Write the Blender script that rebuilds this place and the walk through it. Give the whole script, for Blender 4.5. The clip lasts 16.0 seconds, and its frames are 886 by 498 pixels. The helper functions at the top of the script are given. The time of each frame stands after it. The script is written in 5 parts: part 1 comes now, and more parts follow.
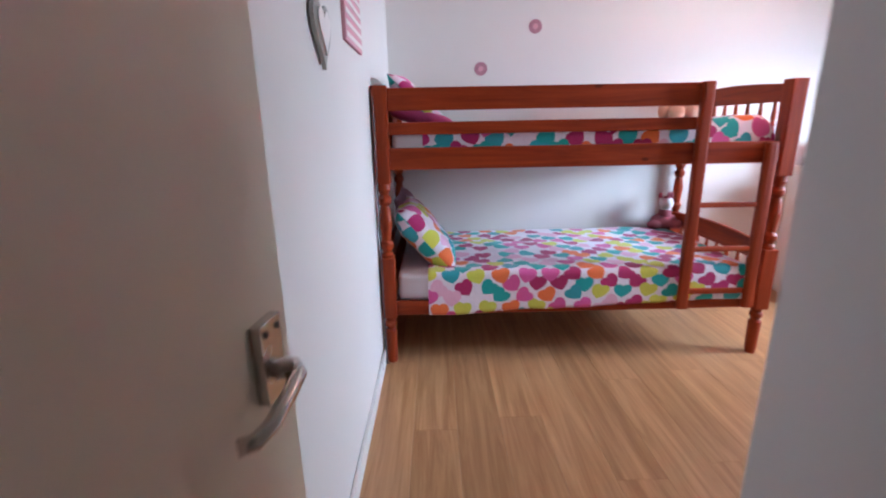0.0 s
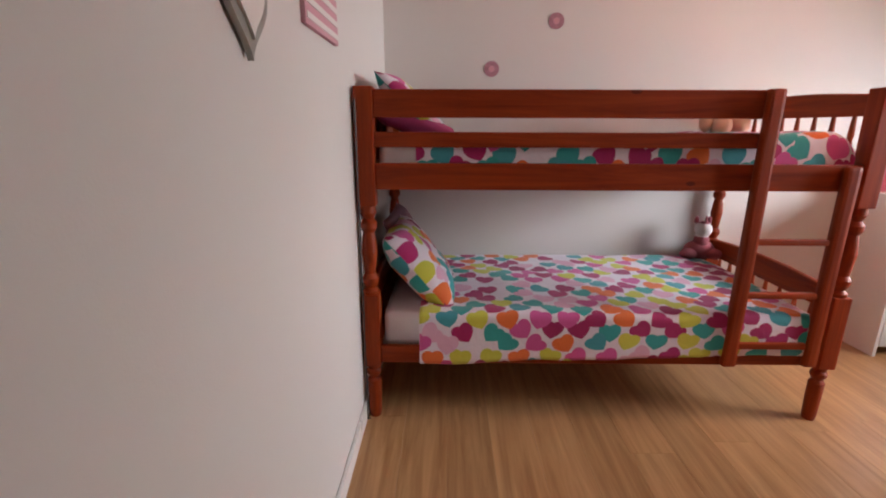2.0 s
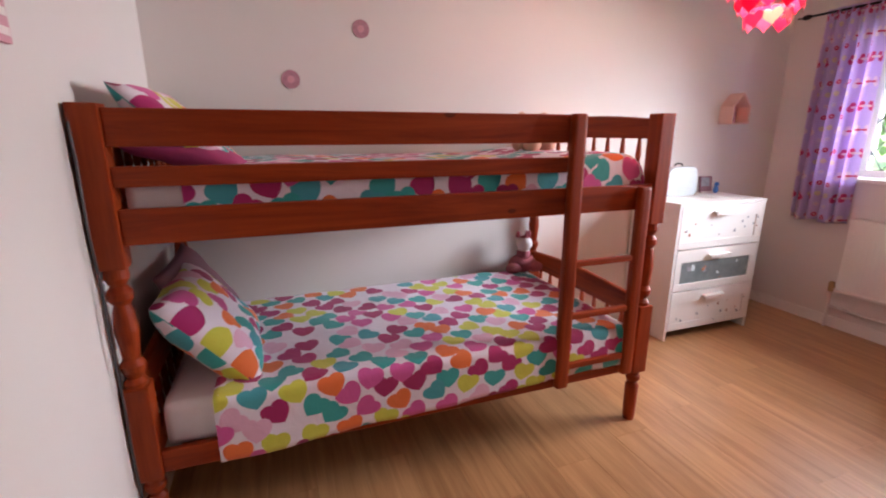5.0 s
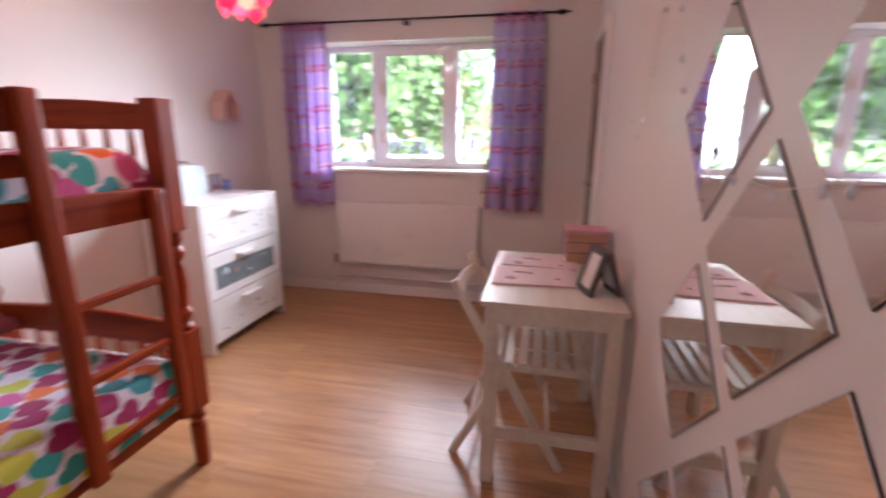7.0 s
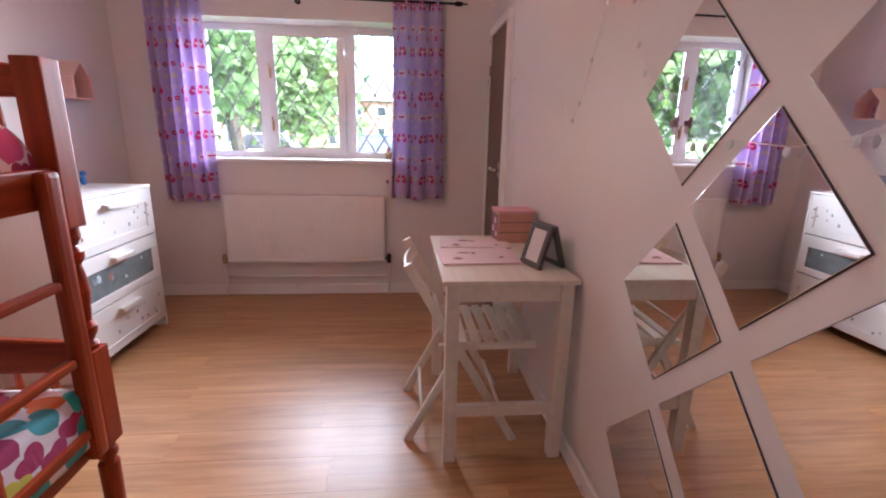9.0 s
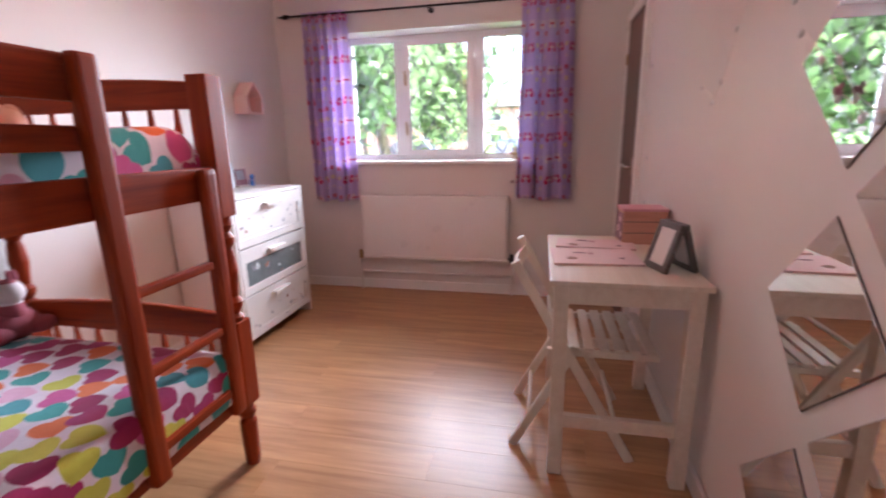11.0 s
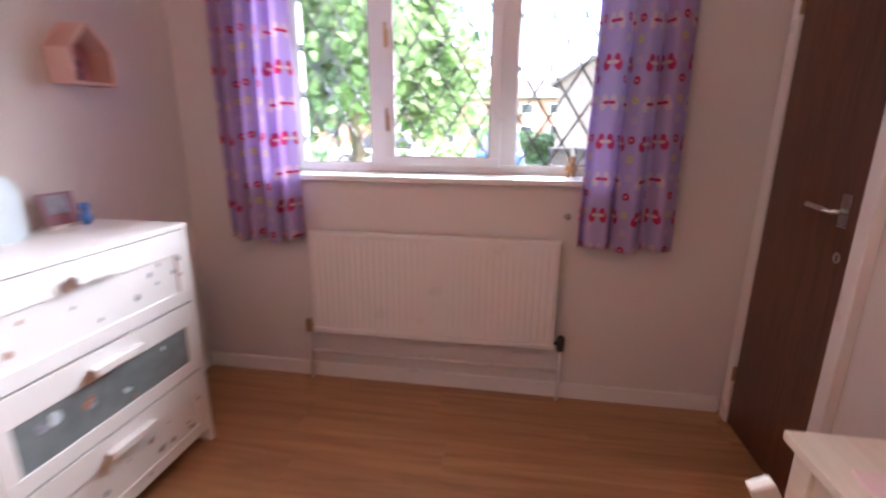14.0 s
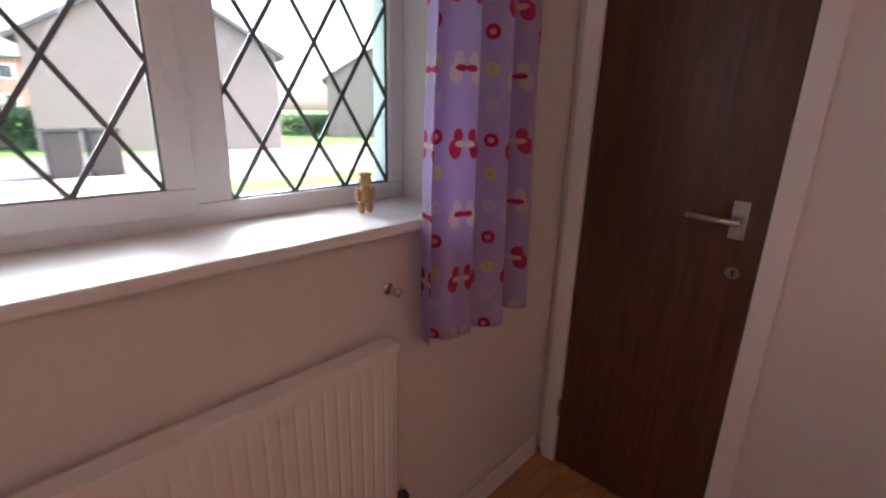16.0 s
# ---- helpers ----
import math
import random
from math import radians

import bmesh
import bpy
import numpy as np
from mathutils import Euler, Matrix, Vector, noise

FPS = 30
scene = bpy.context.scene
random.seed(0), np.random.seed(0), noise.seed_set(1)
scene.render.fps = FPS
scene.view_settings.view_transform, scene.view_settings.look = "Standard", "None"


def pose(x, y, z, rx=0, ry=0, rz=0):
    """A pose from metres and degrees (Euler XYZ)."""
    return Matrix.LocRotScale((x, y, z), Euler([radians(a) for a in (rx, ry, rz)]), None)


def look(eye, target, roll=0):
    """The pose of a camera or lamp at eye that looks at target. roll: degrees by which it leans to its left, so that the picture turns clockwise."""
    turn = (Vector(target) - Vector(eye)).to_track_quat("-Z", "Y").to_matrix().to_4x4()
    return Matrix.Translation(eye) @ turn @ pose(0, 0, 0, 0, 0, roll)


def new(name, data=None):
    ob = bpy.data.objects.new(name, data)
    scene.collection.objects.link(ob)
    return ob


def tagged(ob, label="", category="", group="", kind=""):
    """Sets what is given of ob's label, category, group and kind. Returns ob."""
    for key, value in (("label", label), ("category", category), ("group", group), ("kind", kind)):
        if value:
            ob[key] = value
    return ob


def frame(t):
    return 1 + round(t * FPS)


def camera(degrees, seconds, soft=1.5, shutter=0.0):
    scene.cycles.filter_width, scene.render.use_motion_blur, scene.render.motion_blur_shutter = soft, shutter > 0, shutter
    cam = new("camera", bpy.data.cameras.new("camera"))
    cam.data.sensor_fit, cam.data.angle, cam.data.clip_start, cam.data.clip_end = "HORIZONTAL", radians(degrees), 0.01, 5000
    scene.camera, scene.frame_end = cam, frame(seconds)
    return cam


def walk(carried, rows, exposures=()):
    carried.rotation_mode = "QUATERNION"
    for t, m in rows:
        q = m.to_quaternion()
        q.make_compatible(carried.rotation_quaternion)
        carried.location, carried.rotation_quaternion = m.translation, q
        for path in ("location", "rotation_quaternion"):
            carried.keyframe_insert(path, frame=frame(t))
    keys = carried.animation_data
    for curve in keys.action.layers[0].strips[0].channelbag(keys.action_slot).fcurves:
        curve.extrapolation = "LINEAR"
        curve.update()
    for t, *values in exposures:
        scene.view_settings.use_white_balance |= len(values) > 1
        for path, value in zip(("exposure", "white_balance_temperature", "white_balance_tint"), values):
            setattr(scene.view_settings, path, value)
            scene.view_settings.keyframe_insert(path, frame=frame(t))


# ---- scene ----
cam = camera(88.7, 16.0, 2.0, 0.5)
WINDOW_W, BULB_W = 4.05, 0.78
PATH = [
    (0, (0.355, 0.291, 1.279), (0.378, 2.221, 0.754), -1.1),
    (0.5, (0.373, 0.502, 1.28), (0.323, 2.433, 0.764), -0.6),
    (1, (0.403, 0.619, 1.309), (0.353, 2.551, 0.794), -0.1),
    (1.5, (0.414, 0.707, 1.319), (0.385, 2.638, 0.8), 0.1),
    (2, (0.419, 0.737, 1.316), (0.402, 2.669, 0.797), 0.2),
    (2.5, (0.424, 0.765, 1.307), (0.451, 2.698, 0.793), 0.2),
    (3, (0.369, 0.827, 1.339), (0.6, 2.748, 0.833), 0.7),
    (3.5, (0.394, 0.929, 1.37), (0.834, 2.814, 0.866), 0.9),
    (3.7, (0.436, 0.972, 1.386), (0.918, 2.847, 0.886), 0.8),
    (6, (0.656, 1.108, 1.394), (1.775, 2.688, 0.891), 0.7),
    (6.5, (0.738, 1.183, 1.344), (2.27, 2.372, 0.853), 1.3),
    (7, (0.729, 1.28, 1.351), (2.626, 1.69, 0.868), 0.5),
    (7.5, (0.774, 1.477, 1.294), (2.712, 1.357, 0.814), 1.0),
    (8, (0.72, 1.631, 1.291), (2.651, 1.419, 0.818), 1.3),
    (10.3, (0.717, 1.601, 1.277), (2.658, 1.566, 0.796), 0.0),
    (10.5, (0.734, 1.611, 1.248), (2.678, 1.629, 0.78), -0.4),
    (11, (0.747, 1.512, 1.25), (2.646, 1.928, 0.779), -1.1),
    (11.5, (0.767, 1.473, 1.255), (2.587, 2.154, 0.786), -1.0),
    (12, (0.848, 1.515, 1.258), (2.605, 2.342, 0.78), -1.1),
    (12.5, (1.111, 1.659, 1.316), (2.844, 2.532, 0.831), -0.5),
    (13, (1.435, 1.779, 1.286), (3.202, 2.575, 0.793), 0.3),
    (13.5, (1.822, 1.92, 1.283), (3.662, 2.525, 0.785), 0.7),
    (14, (2.228, 1.972, 1.296), (4.139, 2.278, 0.789), 0.4),
    (14.5, (2.603, 2.079, 1.298), (4.522, 1.845, 0.783), 0.7),
    (15, (2.985, 2.155, 1.302), (4.773, 1.465, 0.727), 0.9),
    (15.5, (3.300, 2.295, 1.303), (4.880, 1.222, 0.712), 1.3),
    (16, (3.558, 2.377, 1.318), (4.862, 0.974, 0.745), 1.5),
]
walk(cam, [(t, look(eye, target, roll)) for t, eye, target, roll in PATH],
     [(0, 4.4, 5100, 8), (0.5, 4.2, 5000, 7), (1.0, 3.95, 5900, 11), (1.5, 3.75, 6500, 14), (3.5, 3.88, 6500, 15), (6, 3.95, 6300, 23), (8, 3.92, 5900, 19),
      (12.5, 3.95, 6200, 23), (13.5, 3.9, 6300, 20), (14, 3.85, 6200, 20), (15, 3.75, 6200, 18), (15.5, 3.65, 6200, 18), (16, 3.12, 6400, 16)])

# ---- light ----
world = bpy.data.worlds.new("sky")
scene.world = world
world.use_nodes = True
_bg = world.node_tree.nodes["Background"]
_sky = world.node_tree.nodes.new("ShaderNodeTexSky")
_sky.sky_type, _sky.sun_disc = "NISHITA", False
_sky.sun_elevation, _sky.sun_rotation = radians(48), radians(200)
_sky.dust_density, _sky.air_density = 4.0, 1.0
world.node_tree.links.new(_sky.outputs[0], _bg.inputs[0])
_bg.inputs[1].default_value = 0.15
sun_data = bpy.data.lights.new("sun", "SUN")
sun_data.energy, sun_data.angle, sun_data.color = 1.5, radians(12), (1, 0.96, 0.9)
sun_ob = new("sun", sun_data)
sun_ob.matrix_basis = look((0, -20, 30), (4, 0, 0))
win_light = bpy.data.lights.new("window_daylight", "AREA")
win_light.shape, win_light.size, win_light.size_y = "RECTANGLE", 1.2, 0.9
win_light.energy, win_light.color = WINDOW_W, (0.88, 0.95, 0.98)
win_light.spread = radians(80)
new("window_daylight", win_light).matrix_basis = look((4.70, 2.33, 1.60), (1.2, 3.30, 0.45))
bulb_light = bpy.data.lights.new("pendant_bulb", "POINT")
bulb_light.energy, bulb_light.color, bulb_light.shadow_soft_size = BULB_W, (1.0, 0.41, 0.31), 0.03
new("pendant_bulb", bulb_light).location = (2.37, 2.40, 1.97)


# ---- materials ----
def nodes_of(name):
    m = bpy.data.materials.new(name)
    m.use_nodes = True
    return m, m.node_tree, m.node_tree.nodes["Principled BSDF"]


def add(nt, kind, **inputs):
    n = nt.nodes.new(kind)
    for k, v in inputs.items():
        n.inputs[k.replace("_", " ")].default_value = v
    return n


def math_node(nt, op, a, b=None, c=None):
    n = nt.nodes.new("ShaderNodeMath")
    n.operation = op
    for i, v in enumerate((a, b, c)):
        if v is None:
            continue
        if isinstance(v, (int, float)):
            n.inputs[i].default_value = v
        else:
            nt.links.new(v, n.inputs[i])
    return n.outputs[0]


def mix(nt, fac, a, b):
    n = nt.nodes.new("ShaderNodeMix")
    n.data_type = "RGBA"
    for sock, v in ((n.inputs[0], fac), (n.inputs[6], a), (n.inputs[7], b)):
        if isinstance(v, (int, float)):
            sock.default_value = v
        elif isinstance(v, tuple):
            sock.default_value = (*v[:3], 1)
        else:
            nt.links.new(v, sock)
    return n.outputs[2]


def bump(nt, bsdf, height, strength, distance=0.002):
    b = add(nt, "ShaderNodeBump", Strength=strength, Distance=distance)
    nt.links.new(height, b.inputs["Height"])
    nt.links.new(b.outputs[0], bsdf.inputs["Normal"])


def plain(name, col, rough=0.5, metal=0.0, vary=0.08, scale=6.0, fine=180.0, rel=0.15, coat=0.0):
    """Painted, plastic, metal or cloth surface with soft blotches and a fine grain."""
    m, nt, p = nodes_of(name)
    co = nt.nodes.new("ShaderNodeTexCoord").outputs["Object"]
    big = add(nt, "ShaderNodeTexNoise", Scale=scale, Detail=4.0)
    small = add(nt, "ShaderNodeTexNoise", Scale=fine, Detail=2.0)
    nt.links.new(co, big.inputs["Vector"])
    nt.links.new(co, small.inputs["Vector"])
    dark = tuple(c * (1 - vary * 1.6) for c in col)
    light = tuple(min(1, c * (1 + vary)) for c in col)
    c1 = mix(nt, big.outputs[0], dark, light)
    nt.links.new(c1, p.inputs["Base Color"])
    r = math_node(nt, "MULTIPLY_ADD", big.outputs[0], 0.16, rough - 0.08)
    nt.links.new(r, p.inputs["Roughness"])
    p.inputs["Metallic"].default_value = metal
    p.inputs["Coat Weight"].default_value = coat
    p.inputs["Coat Roughness"].default_value = 0.15
    bump(nt, p, small.outputs[0], rel)
    return m


def wood(name, dark, light, axis, rough=0.35, coat=0.2, knots=True, scale=1.0, by_object=False, spec=0.5):
    """Grain along one axis, with rings and a few knots."""
    m, nt, p = nodes_of(name)
    co = nt.nodes.new("ShaderNodeTexCoord").outputs["Object"]
    stretch = [26.0 * scale] * 3
    stretch[axis] = 1.6 * scale
    mp = nt.nodes.new("ShaderNodeMapping")
    mp.inputs["Scale"].default_value = stretch
    nt.links.new(co, mp.inputs["Vector"])
    vec = mp.outputs[0]
    info = nt.nodes.new("ShaderNodeObjectInfo")
    if by_object:
        shift = nt.nodes.new("ShaderNodeVectorMath")
        shift.operation = "ADD"
        off = math_node(nt, "MULTIPLY", info.outputs["Random"], 90.0)
        nt.links.new(vec, shift.inputs[0])
        nt.links.new(off, shift.inputs[1])
        vec = shift.outputs[0]
    g = add(nt, "ShaderNodeTexNoise", Scale=1.0, Detail=6.0, Roughness=0.65, Distortion=0.6)
    nt.links.new(vec, g.inputs["Vector"])
    ramp = nt.nodes.new("ShaderNodeValToRGB")
    ramp.color_ramp.elements[0].position, ramp.color_ramp.elements[0].color = 0.32, (*dark, 1)
    ramp.color_ramp.elements[1].position, ramp.color_ramp.elements[1].color = 0.68, (*light, 1)
    nt.links.new(g.outputs[0], ramp.inputs[0])
    c = ramp.outputs[0]
    if knots:
        ks = [5.0] * 3
        ks[axis] = 2.6
        km = nt.nodes.new("ShaderNodeMapping")
        km.inputs["Scale"].default_value = ks
        nt.links.new(co, km.inputs["Vector"])
        v = add(nt, "ShaderNodeTexVoronoi", Scale=1.0)
        nt.links.new(km.outputs[0], v.inputs["Vector"])
        k = math_node(nt, "LESS_THAN", v.outputs["Distance"], 0.055)
        c = mix(nt, math_node(nt, "MULTIPLY", k, 0.6), c, tuple(q * 0.25 for q in dark))
    if by_object:
        hsv = add(nt, "ShaderNodeHueSaturation")
        nt.links.new(math_node(nt, "MULTIPLY_ADD", info.outputs["Random"], 0.16, 0.92), hsv.inputs["Value"])
        nt.links.new(c, hsv.inputs["Color"])
        c = hsv.outputs[0]
    nt.links.new(c, p.inputs["Base Color"])
    nt.links.new(math_node(nt, "MULTIPLY_ADD", g.outputs[0], 0.2, rough - 0.1), p.inputs["Roughness"])
    p.inputs["Coat Weight"].default_value, p.inputs["Coat Roughness"].default_value = coat, 0.2
    p.inputs["Specular IOR Level"].default_value = spec
    bump(nt, p, g.outputs[0], 0.12)
    return m


def uv_xy(nt, sx, sy, ox=0.0, oy=0.0):
    uv = nt.nodes.new("ShaderNodeUVMap").outputs[0]
    s = nt.nodes.new("ShaderNodeSeparateXYZ")
    nt.links.new(uv, s.inputs[0])
    return (math_node(nt, "MULTIPLY_ADD", s.outputs[0], sx, ox), math_node(nt, "MULTIPLY_ADD", s.outputs[1], sy, oy))


def combine(nt, x, y):
    c = nt.nodes.new("ShaderNodeCombineXYZ")
    nt.links.new(x, c.inputs[0])
    nt.links.new(y, c.inputs[1])
    return c.outputs[0]


def heart_print(name, ground, palette, cell=0.132, rough=0.8):
    """Cotton print of jumbled overlapping hearts, drawn in the cloth's own flat coordinates (metres)."""
    m, nt, p = nodes_of(name)
    col = ground
    for layer in range(2):
        x, y = uv_xy(nt, 1 / cell, 1 / cell, 3.1 + 17.5 * layer, 7.3 + 11.5 * layer)
        y2 = y
        fx, fy = math_node(nt, "FLOOR", x), math_node(nt, "FLOOR", y2)
        wn = nt.nodes.new("ShaderNodeTexWhiteNoise")
        wn.noise_dimensions = "2D"
        nt.links.new(combine(nt, fx, fy), wn.inputs["Vector"])
        rgb = nt.nodes.new("ShaderNodeSeparateColor")
        nt.links.new(wn.outputs["Color"], rgb.inputs[0])
        r, g, b = rgb.outputs
        lx = math_node(nt, "ADD", math_node(nt, "FRACT", x), math_node(nt, "MULTIPLY_ADD", r, 0.18, -0.59))
        ly = math_node(nt, "ADD", math_node(nt, "FRACT", y2), math_node(nt, "MULTIPLY_ADD", g, 0.18, -0.59))
        rot = nt.nodes.new("ShaderNodeVectorRotate")
        rot.rotation_type = "Z_AXIS"
        nt.links.new(combine(nt, lx, ly), rot.inputs["Vector"])
        nt.links.new(math_node(nt, "MULTIPLY_ADD", b, 1.9, math.pi - 0.95), rot.inputs["Angle"])
        s = nt.nodes.new("ShaderNodeSeparateXYZ")
        nt.links.new(rot.outputs[0], s.inputs[0])
        hx = math_node(nt, "MULTIPLY", s.outputs[0], 3.05)
        hy = math_node(nt, "MULTIPLY_ADD", s.outputs[1], 3.15, 0.1)
        x2, yy = math_node(nt, "MULTIPLY", hx, hx), math_node(nt, "MULTIPLY", hy, hy)
        q = math_node(nt, "ADD", math_node(nt, "ADD", x2, yy), -1.0)
        q3 = math_node(nt, "MULTIPLY", math_node(nt, "MULTIPLY", q, q), q)
        y3 = math_node(nt, "MULTIPLY", math_node(nt, "MULTIPLY", yy, hy), x2)
        inside = math_node(nt, "LESS_THAN", math_node(nt, "SUBTRACT", q3, y3), 0.0)
        keep = math_node(nt, "LESS_THAN", wn.outputs["Value"], 0.93)
        ramp = nt.nodes.new("ShaderNodeValToRGB")
        ramp.color_ramp.interpolation = "CONSTANT"
        els = ramp.color_ramp.elements
        while len(els) < len(palette):
            els.new(0.5)
        for i, c in enumerate(palette):
            els[i].position, els[i].color = i / len(palette), (*c, 1)
        nt.links.new(math_node(nt, "FRACT", math_node(nt, "MULTIPLY", g, 7.31)), ramp.inputs[0])
        col = mix(nt, math_node(nt, "MULTIPLY", inside, keep), col, ramp.outputs[0])
    nt.links.new(col, p.inputs["Base Color"])
    p.inputs["Roughness"].default_value = rough
    p.inputs["Sheen Weight"].default_value = 0.15
    co = nt.nodes.new("ShaderNodeTexCoord").outputs["Object"]
    wr = add(nt, "ShaderNodeTexNoise", Scale=14.0, Detail=3.0, Distortion=0.8)
    nt.links.new(co, wr.inputs["Vector"])
    bump(nt, p, wr.outputs[0], 0.35, 0.012)
    return m


def ellipse(nt, x, y, cx, cy, rx, ry):
    a = math_node(nt, "DIVIDE", math_node(nt, "SUBTRACT", x, cx), rx)
    b = math_node(nt, "DIVIDE", math_node(nt, "SUBTRACT", y, cy), ry)
    return math_node(nt, "LESS_THAN", math_node(nt, "ADD", math_node(nt, "MULTIPLY", a, a), math_node(nt, "MULTIPLY", b, b)), 1.0)


def curtain_print(name):
    """Lilac voile with rows of butterflies, dots and rings."""
    m, nt, p = nodes_of(name)
    base = (0.63, 0.52, 0.77)
    x, y = uv_xy(nt, 1 / 0.15, 1 / 0.150, 0.3, 0.2)
    row = math_node(nt, "FLOOR", y)
    odd = math_node(nt, "MODULO", math_node(nt, "ABSOLUTE", row), 2.0)
    lx = math_node(nt, "ABSOLUTE", math_node(nt, "ADD", math_node(nt, "FRACT", x), -0.5))
    ly = math_node(nt, "ADD", math_node(nt, "FRACT", y), -0.5)
    up = ellipse(nt, lx, ly, 0.185, 0.07, 0.115, 0.135)
    lo = ellipse(nt, lx, ly, 0.13, -0.11, 0.085, 0.10)
    core = ellipse(nt, lx, ly, 0.09, 0.00, 0.10, 0.045)
    wing = math_node(nt, "MAXIMUM", up, lo)
    wcol = mix(nt, odd, (0.62, 0.07, 0.20), (0.80, 0.68, 0.72))
    ccol = mix(nt, odd, (0.80, 0.70, 0.66), (0.62, 0.05, 0.14))
    col = mix(nt, wing, base, wcol)
    col = mix(nt, core, col, ccol)
    x2, y2 = uv_xy(nt, 1 / 0.15, 1 / 0.075, 0.8, 0.1)
    r2 = math_node(nt, "MODULO", math_node(nt, "ABSOLUTE", math_node(nt, "FLOOR", y2)), 3.0)
    dx, dy = math_node(nt, "ADD", math_node(nt, "FRACT", x2), -0.5), math_node(nt, "ADD", math_node(nt, "FRACT", y2), -0.5)
    dot = ellipse(nt, dx, dy, 0.0, 0.0, 0.10, 0.21)
    hole = ellipse(nt, dx, dy, 0.0, 0.0, 0.04, 0.08)
    dcol = mix(nt, math_node(nt, "GREATER_THAN", r2, 0.5), (0.62, 0.03, 0.12), mix(nt, math_node(nt, "GREATER_THAN", r2, 1.5), (0.75, 0.70, 0.40), (0.72, 0.64, 0.78)))
    col = mix(nt, dot, col, dcol)
    col = mix(nt, hole, col, (0.75, 0.55, 0.6))
    nt.links.new(col, p.inputs["Base Color"])
    p.inputs["Roughness"].default_value = 0.85
    tr = nt.nodes.new("ShaderNodeBsdfTranslucent")
    nt.links.new(col, tr.inputs[0])
    ms = nt.nodes.new("ShaderNodeMixShader")
    ms.inputs[0].default_value = 0.58
    nt.links.new(p.outputs[0], ms.inputs[1])
    nt.links.new(tr.outputs[0], ms.inputs[2])
    nt.links.new(ms.outputs[0], nt.nodes["Material Output"].inputs[0])
    return m


def thin(name, col, amount=0.5, rough=0.4):
    """Thin leaf or plastic that lets light through."""
    m, nt, p = nodes_of(name)
    geo = nt.nodes.new("ShaderNodeNewGeometry")
    c = mix(nt, geo.outputs["Random Per Island"], tuple(q * 0.7 for q in col), tuple(min(1, q * 1.35) for q in col))
    nt.links.new(c, p.inputs["Base Color"])
    p.inputs["Roughness"].default_value = rough
    tr = nt.nodes.new("ShaderNodeBsdfTranslucent")
    nt.links.new(c, tr.inputs[0])
    ms = nt.nodes.new("ShaderNodeMixShader")
    ms.inputs[0].default_value = amount
    nt.links.new(p.outputs[0], ms.inputs[1])
    nt.links.new(tr.outputs[0], ms.inputs[2])
    nt.links.new(ms.outputs[0], nt.nodes["Material Output"].inputs[0])
    return m


def glass(name):
    m, nt, p = nodes_of(name)
    t = nt.nodes.new("ShaderNodeBsdfTransparent")
    g = nt.nodes.new("ShaderNodeBsdfGlossy")
    g.inputs["Roughness"].default_value = 0.02
    f = add(nt, "ShaderNodeFresnel", IOR=1.45)
    ms = nt.nodes.new("ShaderNodeMixShader")
    nt.links.new(f.outputs[0], ms.inputs[0])
    nt.links.new(t.outputs[0], ms.inputs[1])
    nt.links.new(g.outputs[0], ms.inputs[2])
    nt.links.new(ms.outputs[0], nt.nodes["Material Output"].inputs[0])
    return m


def glow(name, col, power):
    m, nt, p = nodes_of(name)
    p.inputs["Base Color"].default_value = (*col, 1)
    p.inputs["Emission Color"].default_value = (*col, 1)
    p.inputs["Emission Strength"].default_value = power
    return m


def bricks(name, c1, c2, mortar):
    m, nt, p = nodes_of(name)
    co = nt.nodes.new("ShaderNodeTexCoord").outputs["Object"]
    s = nt.nodes.new("ShaderNodeSeparateXYZ")
    nt.links.new(co, s.inputs[0])
    v = combine(nt, math_node(nt, "ADD", s.outputs[0], s.outputs[1]), s.outputs[2])
    b = nt.nodes.new("ShaderNodeTexBrick")
    nt.links.new(v, b.inputs["Vector"])
    for k, c in (("Color1", c1), ("Color2", c2), ("Mortar", mortar)):
        b.inputs[k].default_value = (*c, 1)
    b.inputs["Scale"].default_value = 1.0
    b.inputs["Brick Width"].default_value, b.inputs["Row Height"].default_value, b.inputs["Mortar Size"].default_value = 0.225, 0.075, 0.01
    nt.links.new(b.outputs[0], p.inputs["Base Color"])
    p.inputs["Roughness"].default_value = 0.9
    return m


WALL = plain("wall_paint", (0.71, 0.665, 0.63), 0.55, vary=0.03, scale=1.5, fine=220, rel=0.12)
CEIL = plain("ceiling_paint", (0.76, 0.75, 0.73), 0.8, vary=0.02)
GLOSS = plain("white_gloss", (0.80, 0.77, 0.74), 0.3, vary=0.03, fine=60, rel=0.04)
DOORPAINT = plain("cream_door_paint", (0.78, 0.70, 0.56), 0.45, vary=0.05, scale=2.0, fine=90, rel=0.1)
UPVC = plain("white_upvc", (0.80, 0.81, 0.82), 0.3, vary=0.02, rel=0.02)
BEDWOOD_X = wood("varnished_pine_lengthwise", (0.175, 0.018, 0.002), (0.34, 0.046, 0.005), 0, 0.46, 0.0, spec=0.25)
BEDWOOD_Z = wood("varnished_pine_upright", (0.175, 0.018, 0.002), (0.34, 0.046, 0.005), 2, 0.46, 0.0, knots=False, spec=0.25)
BEDWOOD_Y = wood("varnished_pine_crosswise", (0.175, 0.018, 0.002), (0.34, 0.046, 0.005), 1, 0.46, 0.0, knots=False, spec=0.25)
DARKDOOR = wood("dark_veneer", (0.062, 0.022, 0.010), (0.14, 0.055, 0.026), 2, 0.4, 0.2, knots=False, scale=1.4)
